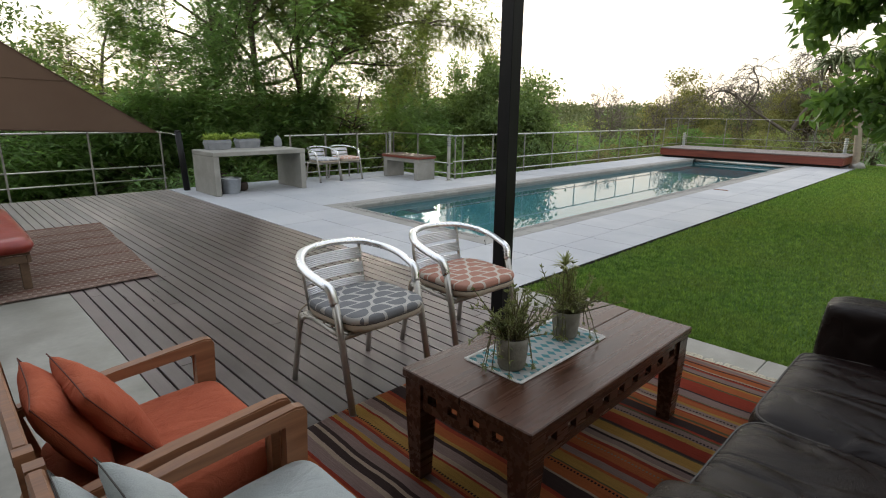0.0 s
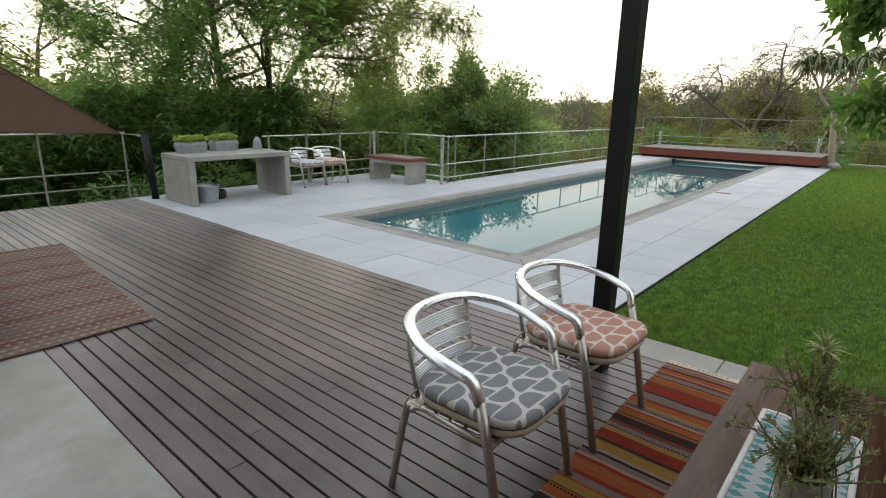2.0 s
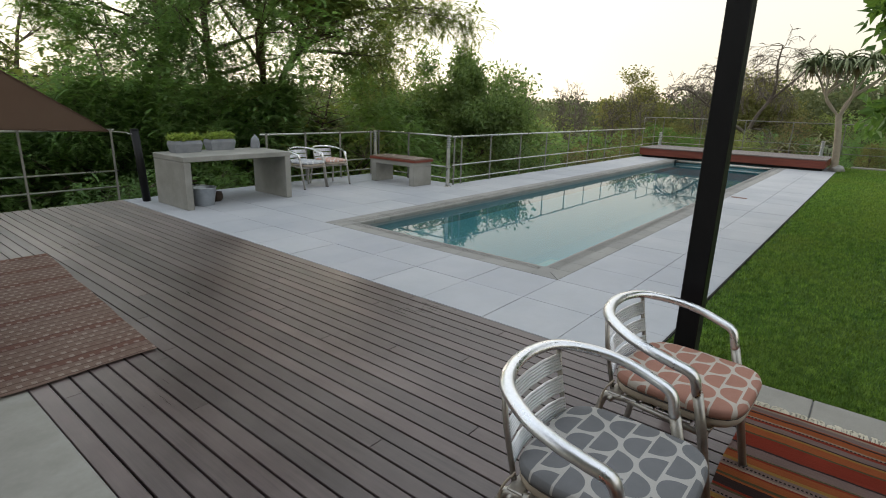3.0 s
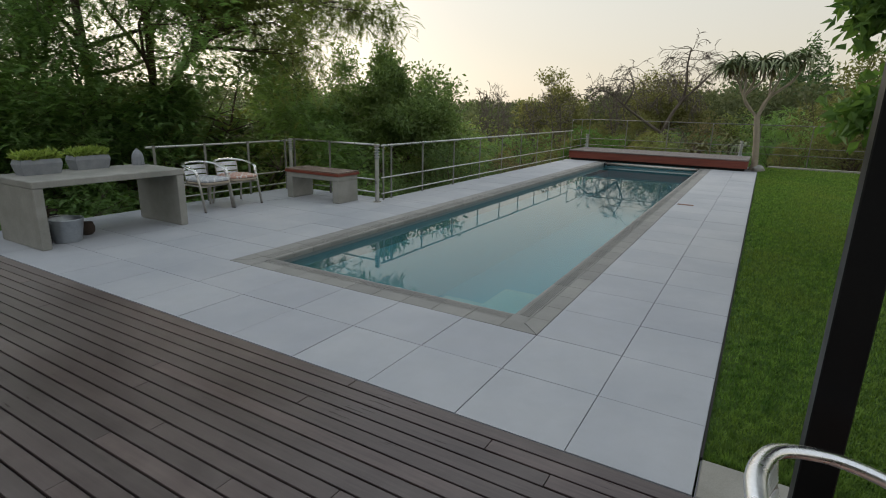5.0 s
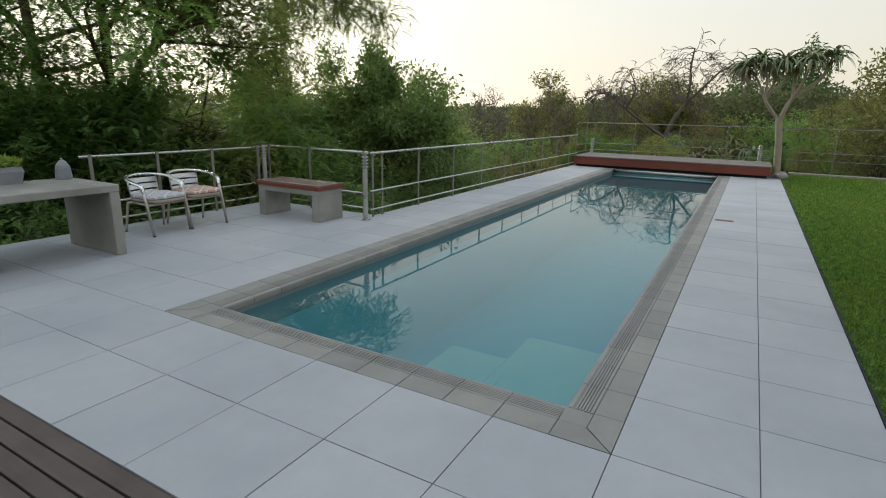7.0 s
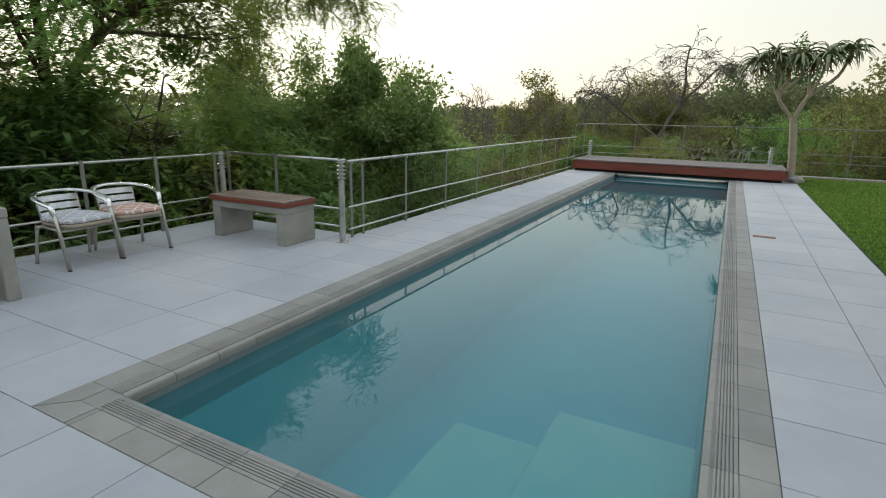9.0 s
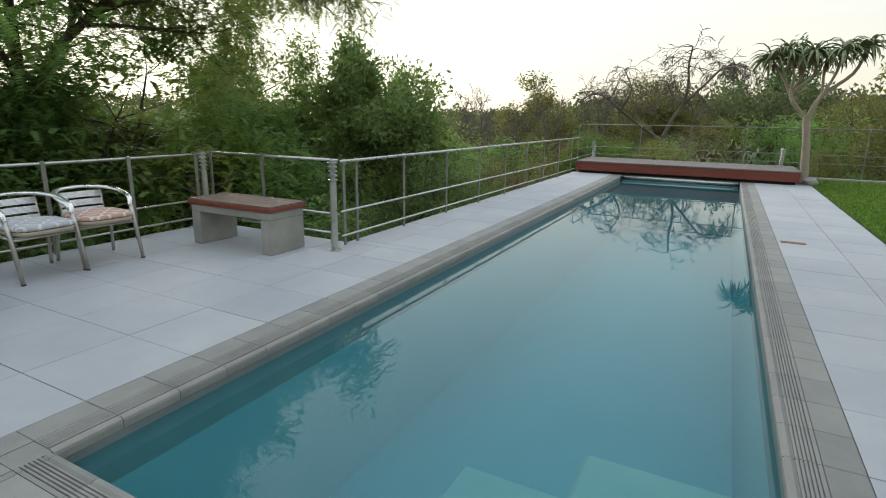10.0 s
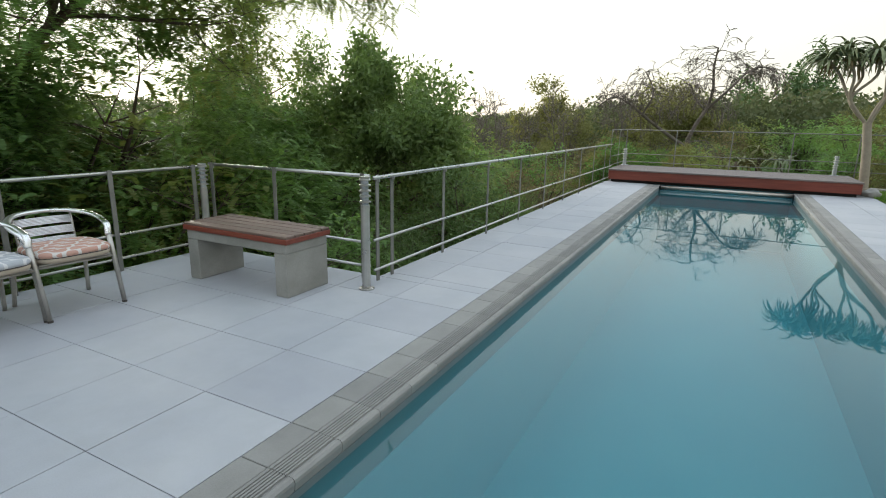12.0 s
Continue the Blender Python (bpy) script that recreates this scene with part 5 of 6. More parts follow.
# ---------------------------------------------------------------- trees and shrubs
def branch(rng, segs, tips, p, d, length, r, depth, bend=0.35, lift=0.15, kids=(2, 3), shrink=0.68):
    """Grow one limb in short bent pieces, then its children."""
    n = 3 if depth > 0 else 2
    for i in range(n):
        d = (d + rand_dir(rng) * bend * 0.5 + Vector((0, 0, lift * 0.4))).normalized()
        q = p + d * (length / n)
        r2 = r * (1 - 0.28 / n * (i + 1))
        segs.append((p, q, r, r2))
        if depth <= 1:
            tips.append((q, d))
        if depth > 0 and i > 0 and rng.random() < 0.7:
            branch(rng, segs, tips, q, (d + rand_dir(rng) * 0.9).normalized(), length * shrink * 0.8, r2 * 0.55, depth - 1, bend, lift, kids, shrink)
        p, r = q, r2
    if depth > 0:
        for _ in range(rng.randint(*kids)):
            branch(rng, segs, tips, p, (d + rand_dir(rng) * 0.75).normalized(), length * shrink, r * 0.68, depth - 1, bend, lift, kids, shrink)


def bar_mesh(name, segs, material, parent, sides=6):
    """Many tapered bars in one mesh."""
    vs, fs = [], []
    for p, q, r0, r1 in segs:
        t = (q - p).normalized()
        s = t.cross(Vector((0, 0, 1)) if abs(t.z) < 0.9 else Vector((0, 1, 0))).normalized()
        u = s.cross(t)
        n = sides if max(r0, r1) > 0.02 else 3
        i = len(vs)
        for c, r in ((p, r0), (q + t * r1 * 0.3, r1)):
            for k in range(n):
                a = 2 * math.pi * k / n
                vs.append(c + (s * math.cos(a) + u * math.sin(a)) * r)
        for k in range(n):
            fs.append((i + k, i + (k + 1) % n, i + n + (k + 1) % n, i + n + k))
    ob = mesh_from(name, vs, fs, material, parent)
    for p in ob.data.polygons:
        p.use_smooth = True
    return ob


def frond(vs, fs, rng, p, d, length, pairs, width):
    """A feathery leaf: a row of leaflets across a drooping midrib."""
    s = d.cross(Vector((0, 0, 1)))
    if s.length < 1e-3:
        s = Vector((1, 0, 0))
    s.normalize()
    s = (s + rand_dir(rng) * 0.25).normalized()
    for k in range(pairs):
        f = (k + 0.6) / pairs
        c = p + d * length * f - Vector((0, 0, 0.35 * length * f * f))
        w = width * (1 - 0.55 * abs(f - 0.4))
        h = length / pairs * 0.62
        i = len(vs)
        vs += [c - s * w + d * h, c - d * h * 0.8, c + s * w + d * h]
        fs.append((i, i + 1, i + 2))


def feather_crown(rng, tips, per, spread, length, pairs, width):
    vs, fs = [], []
    for p, d in tips:
        for _ in range(per):
            q = p + rand_dir(rng) * spread * rng.random() ** 0.6
            e = (d * 0.6 + rand_dir(rng, -0.5, 0.5)).normalized()
            frond(vs, fs, rng, q, e, length * rng.uniform(0.6, 1.25), pairs, width * rng.uniform(0.8, 1.2))
    return vs, fs


def leafy_crown(rng, tips, per, spread, length, width, droop=0.2):
    vs, fs = [], []
    for p, d in tips:
        for _ in range(per):
            q = p + rand_dir(rng) * spread * rng.random() ** 0.5
            e = (d * 0.5 + rand_dir(rng) - Vector((0, 0, droop))).normalized()
            leaf_quads(vs, fs, q, e, rand_dir(rng, 0.2, 1), length * rng.uniform(0.6, 1.2), width * rng.uniform(0.7, 1.2))
    return vs, fs


def tree(label, category, base, trunk, r, limbs, seed, bark, leaf, crown, limb_len, depth=3, start=0.35, lift=0.1, name="tree", flat=0.5, group=""):
    """A tree on a trunk line given from its base; limbs leave it from 'start' on."""
    rng = random.Random(seed)
    b = thing(name, label, category, base, 0, group)
    pts = smooth_path(trunk, 5)
    segs, tips = [], []
    n = len(pts) - 1
    for i in range(n):
        segs.append((pts[i], pts[i + 1], r * (1 - 0.72 * i / n), r * (1 - 0.72 * (i + 1) / n)))
    for k in range(limbs):
        f = start + (1 - start) * (k + rng.random() * 0.8) / limbs
        i = min(n - 1, int(f * n))
        t = (pts[i + 1] - pts[i]).normalized()
        a = rand_dir(rng, -0.1, flat)
        branch(rng, segs, tips, pts[i], (t * 0.35 + a).normalized(), limb_len * (1.15 - 0.55 * f) * rng.uniform(0.75, 1.2), r * (1 - 0.7 * f) * 0.55, depth - 1, 0.4, lift)
    branch(rng, segs, tips, pts[-1], (pts[-1] - pts[-2]).normalized(), limb_len * 0.6, r * 0.28, depth - 1, 0.4, lift)
    bar_mesh("trunk", segs, bark, b, 8)
    if leaf:
        vs, fs = crown(rng, tips)
        mesh_from("crown", vs, fs, leaf, b)
    return b


def acacia(rng, tips, target=5600, spread=0.42, length=0.30, width=0.056):
    per = max(1, round(target / max(1, len(tips))))
    return feather_crown(rng, tips, per, spread, length, 10, width)


GZ = ground_z
ac = lambda rng, tips: acacia(rng, tips, 13000, 0.58)
tree("tall acacia with an upright grey trunk and feathery crown", "tree", (8.25, 14.9, GZ(8.25, 14.9) - 0.1), [(0, 0, 0), (0.02, 0.02, 2.4), (0.06, 0.0, 5.2), (0.1, 0.1, 8.0), (0.2, 0.2, 10.2)], 0.125, 16, 21,
     M["bark_red"], M["leaf_acacia"], ac, 2.8, 3, 0.43, 0.06)
tree("tall acacia with a thick trunk and feathery crown", "tree", (8.0, 17.0, GZ(8.0, 17.0) - 0.1), [(0, 0, 0), (0.05, 0, 2.6), (0.0, 0.1, 5.6), (-0.2, 0.1, 8.4), (-0.3, 0.2, 10.6)], 0.15, 16, 22,
     M["bark"], M["leaf_acacia"], ac, 2.9, 3, 0.42, 0.06)
LEAN = Vector((7.95, 14.1, GZ(8.2, 14.1) - 0.1))
LEAN_LINE = [tuple(Vector(p) - LEAN) for p in (tuple(LEAN), (8.0, 14.05, 0.9), (8.28, 14.0, 2.05), (8.85, 14.0, 2.72), (9.75, 13.8, 3.52), (10.9, 13.2, 3.95), (11.7, 13.0, 4.02))]
tree("leaning acacia reaching out towards the terrace", "tree", tuple(LEAN), LEAN_LINE, 0.105, 26, 23,
     M["bark"], M["leaf_acacia_warm"], lambda r, t: acacia(r, t, 15000, 0.48, 0.26, 0.046), 1.65, 3, 0.42, 0.06, flat=0.45)
tree("acacia half hidden among the valley trees", "tree", (7.35, 18.6, GZ(7.35, 18.6) - 0.1), [(0, 0, 0), (-0.1, 0.1, 3.0), (0.1, 0.1, 6.0), (-0.1, 0.3, 9.6)], 0.16, 16, 24,
     M["bark"], M["leaf_acacia"], ac, 2.6, 3, 0.43, 0.06)
low = tree("low spreading acacia with layered feathery boughs", "tree", (4.6, 15.2, GZ(4.6, 15.2) - 0.1), [(0, 0, 0), (0.1, 0.1, 1.5), (0.3, 0.0, 2.7), (0.2, 0.2, 3.5)], 0.10, 24, 25,
           M["bark"], M["leaf_acacia"], lambda r, t: acacia(r, t, 15500, 0.46, 0.25, 0.050), 1.55, 3, 0.2, -0.05, flat=0.12, group="low acacias behind the fences")
for x, y, turn, size in ((6.9, 14.6, 70, 0.95), (9.7, 14.2, 200, 0.97), (12.2, 15.4, 310, 0.9), (1.6, 15.4, 130, 0.85)):
    copy_thing(low, pose(x, y, GZ(x, y) - 0.1, 0, 0, turn) @ Matrix.Scale(size, 4))
tree("airy olive-green tree against the glowing sky", "tree", (6.6, 30.5, GZ(6.6, 30.5) - 0.1), [(0, 0, 0), (0.2, 0.1, 3.6), (0.1, 0.2, 6.0), (0.4, 0.1, 8.3)], 0.22, 18, 26,
     M["bark"], M["leaf_acacia_warm"], lambda r, t: acacia(r, t, 5200, 0.5, 0.40, 0.08), 2.4, 3, 0.4, 0.05)
tree("dark leafy tree at the valley's edge", "tree", (1.2, 20.5, GZ(1.2, 20.5) - 0.1), [(0, 0, 0), (0.1, 0.1, 3.0), (0.2, 0.0, 6.5)], 0.16, 12, 27,
     M["bark"], M["leaf_bush"], lambda r, t: leafy_crown(r, t, max(1, 7500 // len(t)), 0.5, 0.24, 0.10), 2.4, 3, 0.3, 0.05)
tree("slender thorn tree with a thin open crown", "tree", (16.4, 17.9, GZ(16.4, 17.9) - 0.1), [(0, 0, 0), (-0.1, 0, 2.4), (-0.4, 0.1, 3.9), (-0.5, 0.3, 5.6)], 0.11, 14, 28,
     M["bark_red"], M["leaf_bush"], lambda r, t: leafy_crown(r, t, max(1, 14000 // len(t)), 0.34, 0.16, 0.065), 1.8, 3, 0.42, 0.25)
tree("round-headed leafy tree beyond the pool fence", "tree", (15.8, 13.7, GZ(15.8, 13.7) - 0.1), [(0, 0, 0), (0.0, 0.1, 1.4), (0.1, 0.0, 2.5), (0.1, 0.1, 3.4)], 0.13, 24, 29,
     M["bark"], M["leaf_bush"], lambda r, t: leafy_crown(r, t, max(1, 26000 // len(t)), 0.38, 0.17, 0.08, 0.0), 1.72, 3, 0.20, 0.10, flat=0.55)
tree("round olive tree far beyond the pool", "tree", (43.0, 17.6, GZ(43, 17.6) - 0.1), [(0, 0, 0), (0.0, 0.1, 2.2), (0.1, 0.0, 5.4)], 0.16, 15, 30,
     M["bark"], M["leaf_yellow"], lambda r, t: leafy_crown(r, t, max(1, 5200 // len(t)), 0.5, 0.3, 0.13), 2.0, 3, 0.3, 0.1, flat=0.8)
tree("flat-topped acacia on the far side", "tree", (56.0, 1.6, GZ(56, 1.6)), [(0, 0, 0), (0.2, 0.2, 3.0), (0.1, 0.3, 5.6)], 0.22, 14, 31,
     M["bark"], M["leaf_deep"], lambda r, t: leafy_crown(r, t, max(1, 4200 // len(t)), 0.6, 0.4, 0.16), 3.0, 3, 0.7, 0.0, flat=0.1)
tree("dense dark tree behind the bare tree", "tree", (42.0, 9.0, GZ(42, 9.0)), [(0, 0, 0), (0.2, 0.2, 1.6), (0.1, 0.3, 3.0)], 0.24, 18, 32,
     M["bark"], M["leaf_yellow"], lambda r, t: leafy_crown(r, t, max(1, 18000 // len(t)), 0.6, 0.15, 0.09), 2.0, 3, 0.25, 0.05, flat=0.7)
tree("broad-leaved garden tree hanging over the lawn", "tree", (7.9, 0.44, -0.03), [(0, 0, 0), (0.05, 0.15, 0.9), (0.0, 0.6, 2.0), (-0.1, 0.62, 3.4), (0, 0.6, 4.4)], 0.11, 26, 33,
     M["bark"], M["leaf_broad"], lambda r, t: leafy_crown(r, t, max(1, 30000 // len(t)), 0.36, 0.20, 0.105, 0.5), 1.02, 3, 0.36, 0.0, flat=0.3)


def dead_tree(label, base, limbs, seed, depth, size, twig, lift=-0.25):
    """A leafless tree: limbs as (line, start radius), each with bent twigs along its outer half."""
    rng = random.Random(seed)
    b = thing("bare_tree", label, "tree", base)
    segs, twigs, tips = [], [], []
    for line, r in limbs:
        pts = smooth_path(line, 5)
        n = len(pts) - 1
        for i in range(n):
            segs.append((pts[i], pts[i + 1], r * (1 - 0.62 * i / n), r * (1 - 0.62 * (i + 1) / n)))
        for i in [k // 2 for k in range(int(n * 0.4) * 2, 2 * n + 2)]:
            branch(rng, twigs, tips, pts[i], (rand_dir(rng, -0.2, 0.7) + Vector((0, 0, 0.25))).normalized(), size * rng.uniform(0.5, 1.1), twig, depth, 0.85, lift)
    bar_mesh("trunk", segs, M["bark_dead"], b, 7)
    bar_mesh("bare_crown", [(p, q, max(r0, 0.011), max(r1, 0.009)) for p, q, r0, r1 in twigs], M["bark_dead"], b, 5)


def across(u, z, back=0.0):
    """A point of the bare tree: metres across towards the lawn, height above the terrace."""
    u -= 0.09 * max(z, 0)
    return (0.46 * u + 0.887 * back, -0.887 * u + 0.46 * back, z - GZ(31.2, 7.5))


dead_tree("bare grey tree with drooping twigs beyond the pool", (31.2, 7.5, GZ(31.2, 7.5)), [
    ([(0, 0, 0), across(0.0, 0.1), across(0.12, 0.8)], 0.17),
    ([across(0.1, 0.7), across(0.5, 1.5), across(1.1, 2.3, 0.2), across(1.25, 3.1, 0.1), across(1.2, 3.9), across(1.35, 4.75)], 0.095),
    ([across(1.1, 2.2, 0.2), across(1.9, 3.1, -0.2), across(2.6, 3.7), across(3.3, 4.0, 0.2), across(3.9, 3.9)], 0.065),
    ([across(1.0, 2.1, 0.2), across(0.6, 2.6, 0.3), across(0.35, 3.2, 0.3)], 0.05),
    ([across(0.05, 0.5), across(-0.8, 1.1, 0.2), across(-1.7, 1.7), across(-2.5, 2.4, 0.2), across(-3.2, 2.6), across(-3.9, 2.2)], 0.085),
    ([across(-1.9, 1.9), across(-1.5, 2.8, -0.2), across(-1.75, 3.7)], 0.055)], 41, 2, 0.85, 0.022, -0.6)
for k, (x, y) in enumerate(((30.0, 16.0), (27.5, 15.2), (38.0, 11.5), (36.0, 16.5), (33.0, 13.6))):
    dead_tree("thin bare shrub with upright twigs", (x, y, GZ(x, y)), [([(0, 0, 0), (0.1, 0, 1.8), (0.3, 0.2, 3.9)], 0.06), ([(0, 0, 0.6), (-0.4, 0.3, 2.2), (-0.7, 0.5, 3.7)], 0.05)], 50 + k, 2, 0.8, 0.020, 0.3)


def strap_rosette(vs, fs, rng, p, n, length, width, up=(0.0, 0.9)):
    """Arching sword leaves from one point: four narrowing pieces each."""
    for i in range(n):
        d = rand_dir(rng, *up)
        side = d.cross(Vector((0, 0, 1))).normalized()
        q, L = p.copy(), length * rng.uniform(0.75, 1.15)
        prev = None
        for k in range(6):
            f = k / 5
            w = width * (1 - f) ** 0.7 * 0.5 + 0.002
            i0 = len(vs)
            vs += [q - side * w, q + side * w, q - Vector((0, 0, w * 0.7))]
            if prev is not None:
                fs += [(prev, prev + 1, i0 + 1, i0), (prev, i0, i0 + 2, prev + 2), (prev + 1, prev + 2, i0 + 2, i0 + 1)]
            prev = i0
            d = (d - Vector((0, 0, 0.50))).normalized() if k > 0 else d
            q = q + d * L / 5


def aloe_tree():
    rng = random.Random(61)
    b = thing("tree_aloe", "tree aloe with a pale forked trunk and drooping leaf rosettes", "tree", (19.2, 2.97, -0.02))
    segs = []
    def limb(pts, r0, r1):
        q = smooth_path(pts, 4)
        n = len(q) - 1
        for i in range(n):
            segs.append((q[i], q[i + 1], r0 + (r1 - r0) * i / n, r0 + (r1 - r0) * (i + 1) / n))
    limb([(0, 0, 0), (0.02, 0.0, 0.1), (0.0, 0.07, 0.9), (0.0, 0.16, 1.56)], 0.105, 0.080)
    segs.append((Vector((0, 0, 0)), Vector((0, 0, 0.14)), 0.17, 0.105))
    ends = [(0.0, 1.06, 2.90), (-0.2, 0.76, 3.00), (0.2, 0.50, 2.90), (-0.1, 0.22, 3.00), (0.1, -0.05, 2.96), (-0.2, -0.32, 3.00), (0.0, -0.78, 3.12)]
    for e in ends:
        y0 = 0.55 if e[1] > 0.2 else -0.05
        limb([(0, 0.15, 1.5), (e[0] * 0.4, y0, 2.05), (e[0] * 0.8, e[1] * 0.75, 2.55), e], 0.058 if e[1] < -0.7 else 0.034, 0.028)
    bar_mesh("trunk", segs, M["bark_aloe"], b, 10)
    vs, fs = [], []
    for e in ends:
        strap_rosette(vs, fs, rng, Vector(e), 44, 0.70, 0.085, (0.05, 0.97))
    mesh_from("crown", vs, fs, M["aloe"], b, "grey-green drooping sword leaves")
    vs, fs = [], []
    for e in ends:
        strap_rosette(vs, fs, rng, Vector(e) - Vector((0, 0, 0.10)), 9, 0.42, 0.06, (-0.7, 0.0))
    mesh_from("dead_leaves", vs, fs, M["leaf_dry"], b, "dry brown leaves hanging under the rosettes")
    rng = random.Random(62)
    c = thing("rock", "rounded boulder at the foot of the tree aloe", "rock", (18.95, 2.86, -0.02))
    bm = bmesh.new()
    bmesh.ops.create_icosphere(bm, subdivisions=3, radius=1)
    for v in bm.verts:
        v.co = Vector((v.co.x * 0.20, v.co.y * 0.16, max(-0.02, v.co.z * 0.13 + 0.05))) * (1 + 0.25 * noise.noise(v.co * 1.7))
    part("stone", bm, M["concrete"], c, "", True)


aloe_tree()


def ground_aloe(label, at, seed, n, length, material):
    rng = random.Random(seed)
    b = thing("aloe_plant", label, "aloe", at, 0, "aloes beyond the far fence")
    vs, fs = [], []
    for k in range(3):
        strap_rosette(vs, fs, rng, Vector((rng.uniform(-0.4, 0.4), rng.uniform(-0.5, 0.5), rng.uniform(0.2, 1.0))), n, length, 0.11, (0.25, 0.98))
    mesh_from("leaves", vs, fs, material, b)
    bar_mesh("stem", [(Vector((0, 0, -0.1)), Vector((0, 0, 0.7)), 0.12, 0.09)], M["bark"], b)


for k, (x, y, s, mtl, lab) in enumerate(((27.0, 5.4, 0.95, "aloe_yellow", "clump of yellowish sword-leaved aloe"), (29.5, 3.8, 1.05, "aloe", "clump of blue-green sword-leaved aloe"),
                                         (34.0, 4.4, 1.2, "aloe_yellow", "clump of yellowish sword-leaved aloe"), (36.0, 2.6, 1.3, "aloe", "clump of blue-green sword-leaved aloe"))):
    ground_aloe(lab, (x, y, GZ(x, y)), 70 + k, 16, s, M[mtl])


def shrub(label, seed, leaf, kind, leaves, at):
    """A shrub about 3.2 m high and 3.6 m wide made of overlapping clumps on bent stems."""
    rng = random.Random(seed)
    b = thing("shrub", label, "shrub", at, 0, "shrubs beyond the fences")
    segs, vs, fs = [], [], []
    clumps = []
    for i in range(15):
        a, q = rng.uniform(0, 6.283), math.sqrt(rng.random()) * 1.35
        c = Vector((q * math.cos(a), q * math.sin(a), rng.uniform(0.5, 2.75 - 0.55 * q)))
        clumps.append((c, rng.uniform(0.42, 0.75)))
        mid = Vector((c.x * 0.35, c.y * 0.35, c.z * 0.55))
        segs += [(Vector((c.x * 0.06, c.y * 0.06, -0.3)), mid, 0.05, 0.032), (mid, c, 0.032, 0.012)]
        for _ in range(5):
            d = rand_dir(rng, -0.2, 1)
            segs.append((c, c + d * rng.uniform(0.4, 0.9), 0.012, 0.004))
    per = leaves // len(clumps)
    for c, r in clumps:
        for _ in range(per):
            d = rand_dir(rng, -0.75, 1)
            rr = r * (0.55 + 0.6 * rng.random() ** 0.6) * (1 + 0.35 * noise.noise(d * 2.1 + c))
            p = c + Vector((d.x * rr * 1.15, d.y * rr * 1.15, d.z * rr * 0.85))
            if kind == 'feather':
                frond(vs, fs, rng, p, (d * 0.8 + rand_dir(rng, -0.6, 0.4)).normalized(), rng.uniform(0.19, 0.33), 8, 0.048)
            else:
                leaf_quads(vs, fs, p, (d * 0.7 + rand_dir(rng)).normalized(), rand_dir(rng, 0, 1), rng.uniform(0.09, 0.19), rng.uniform(0.04, 0.075))
    bar_mesh("stem", segs, M["bark"], b, 5)
    mesh_from("crown", vs, fs, leaf, b)
    return b


KINDS = [("feathery green acacia shrub beyond the fence", "leaf_acacia", 'feather', 2500), ("dense deep-green shrub growing beyond the fence", "leaf_bush", 'leaf', 4200), ("feathery olive thorn shrub on the slope", "leaf_acacia_warm", 'feather', 2300),
         ("dark glossy-leaved shrub on the valley slope", "leaf_deep", 'leaf', 4200), ("yellow-green leafy shrub beyond the fence", "leaf_yellow", 'leaf', 4000), ("dry brown twiggy shrub on the slope", "leaf_dry", 'leaf', 1500), ("fresh green broad-leaved shrub beyond the fence", "leaf_broad", 'leaf', 4000)]
rng = random.Random(5)
spots = []
for out, step, lo, hi, kinds in ((1.7, 1.8, -0.2, 0.6, (0, 0, 1, 2, 0, 5)), (3.9, 2.0, 0.3, 1.2, (0, 0, 0, 1, 0, 2)), (6.6, 2.2, 0.8, 1.7, (0, 0, 0, 1, 0, 2)), (10.5, 3.0, 1.0, 1.9, (0, 0, 1, 2, 3, 0)), (15.5, 3.6, 1.0, 1.9, (0, 2, 1, 3, 0)),
                                 (22.0, 4.6, 0.9, 1.8, (1, 2, 3, 0)), (30.0, 5.0, 1.2, 2.0, (1, 2, 3)), (40.0, 6.0, 1.5, 2.3, (1, 2, 3))):
    x = -7.0
    while x < 22 + out * 0.9:
        xx = x + rng.uniform(-0.7, 0.7)
        y0 = (8.9 if xx > 8.6 else 11.1) + out + rng.uniform(-0.6, 0.6)
        rise = 1.5 * smooth01((14 - xx) / 5) * smooth01((out - 2.5) / 3) + 1.5 * smooth01((16 - xx) / 6) * smooth01((out - 12) / 6)
        spots.append((xx, y0, rng.uniform(lo, hi) + rise, rng.choice(kinds)))
        x += step
for x0, step, lo, hi, y_lo, y_hi in ((22.6, 2.2, 0.5, 1.1, -9, 9), (25.5, 2.5, 0.6, 1.5, -10, 10.5), (29.5, 3.0, 0.8, 2.0, -11, 12), (35, 3.6, 1.2, 2.4, -12, 15), (42, 4.6, 1.2, 2.8, -14, 20)):
    y = y_lo
    while y < y_hi:
        lift = 0.9 if y < 1.2 else 0.0
        if not (x0 < 34 and 3.6 < y < 6.2):
            spots.append((x0 + rng.uniform(-0.8, 0.8), y + rng.uniform(-0.6, 0.6), rng.uniform(lo, hi) + lift, rng.choice((0, 4, 4, 5, 2, 2, 5) if y > 1 else (6, 4, 0, 4, 4))))
        y += step
spots += [(23.8, 0.0, 3.9, 4), (24.2, -2.0, 4.0, 4), (24.6, -4.2, 3.6, 6), (14.5, 10.6, 0.9, 1), (21.5, 8.8, 1.3, 6), (22.3, 7.6, 0.9, 6)]
made = {}
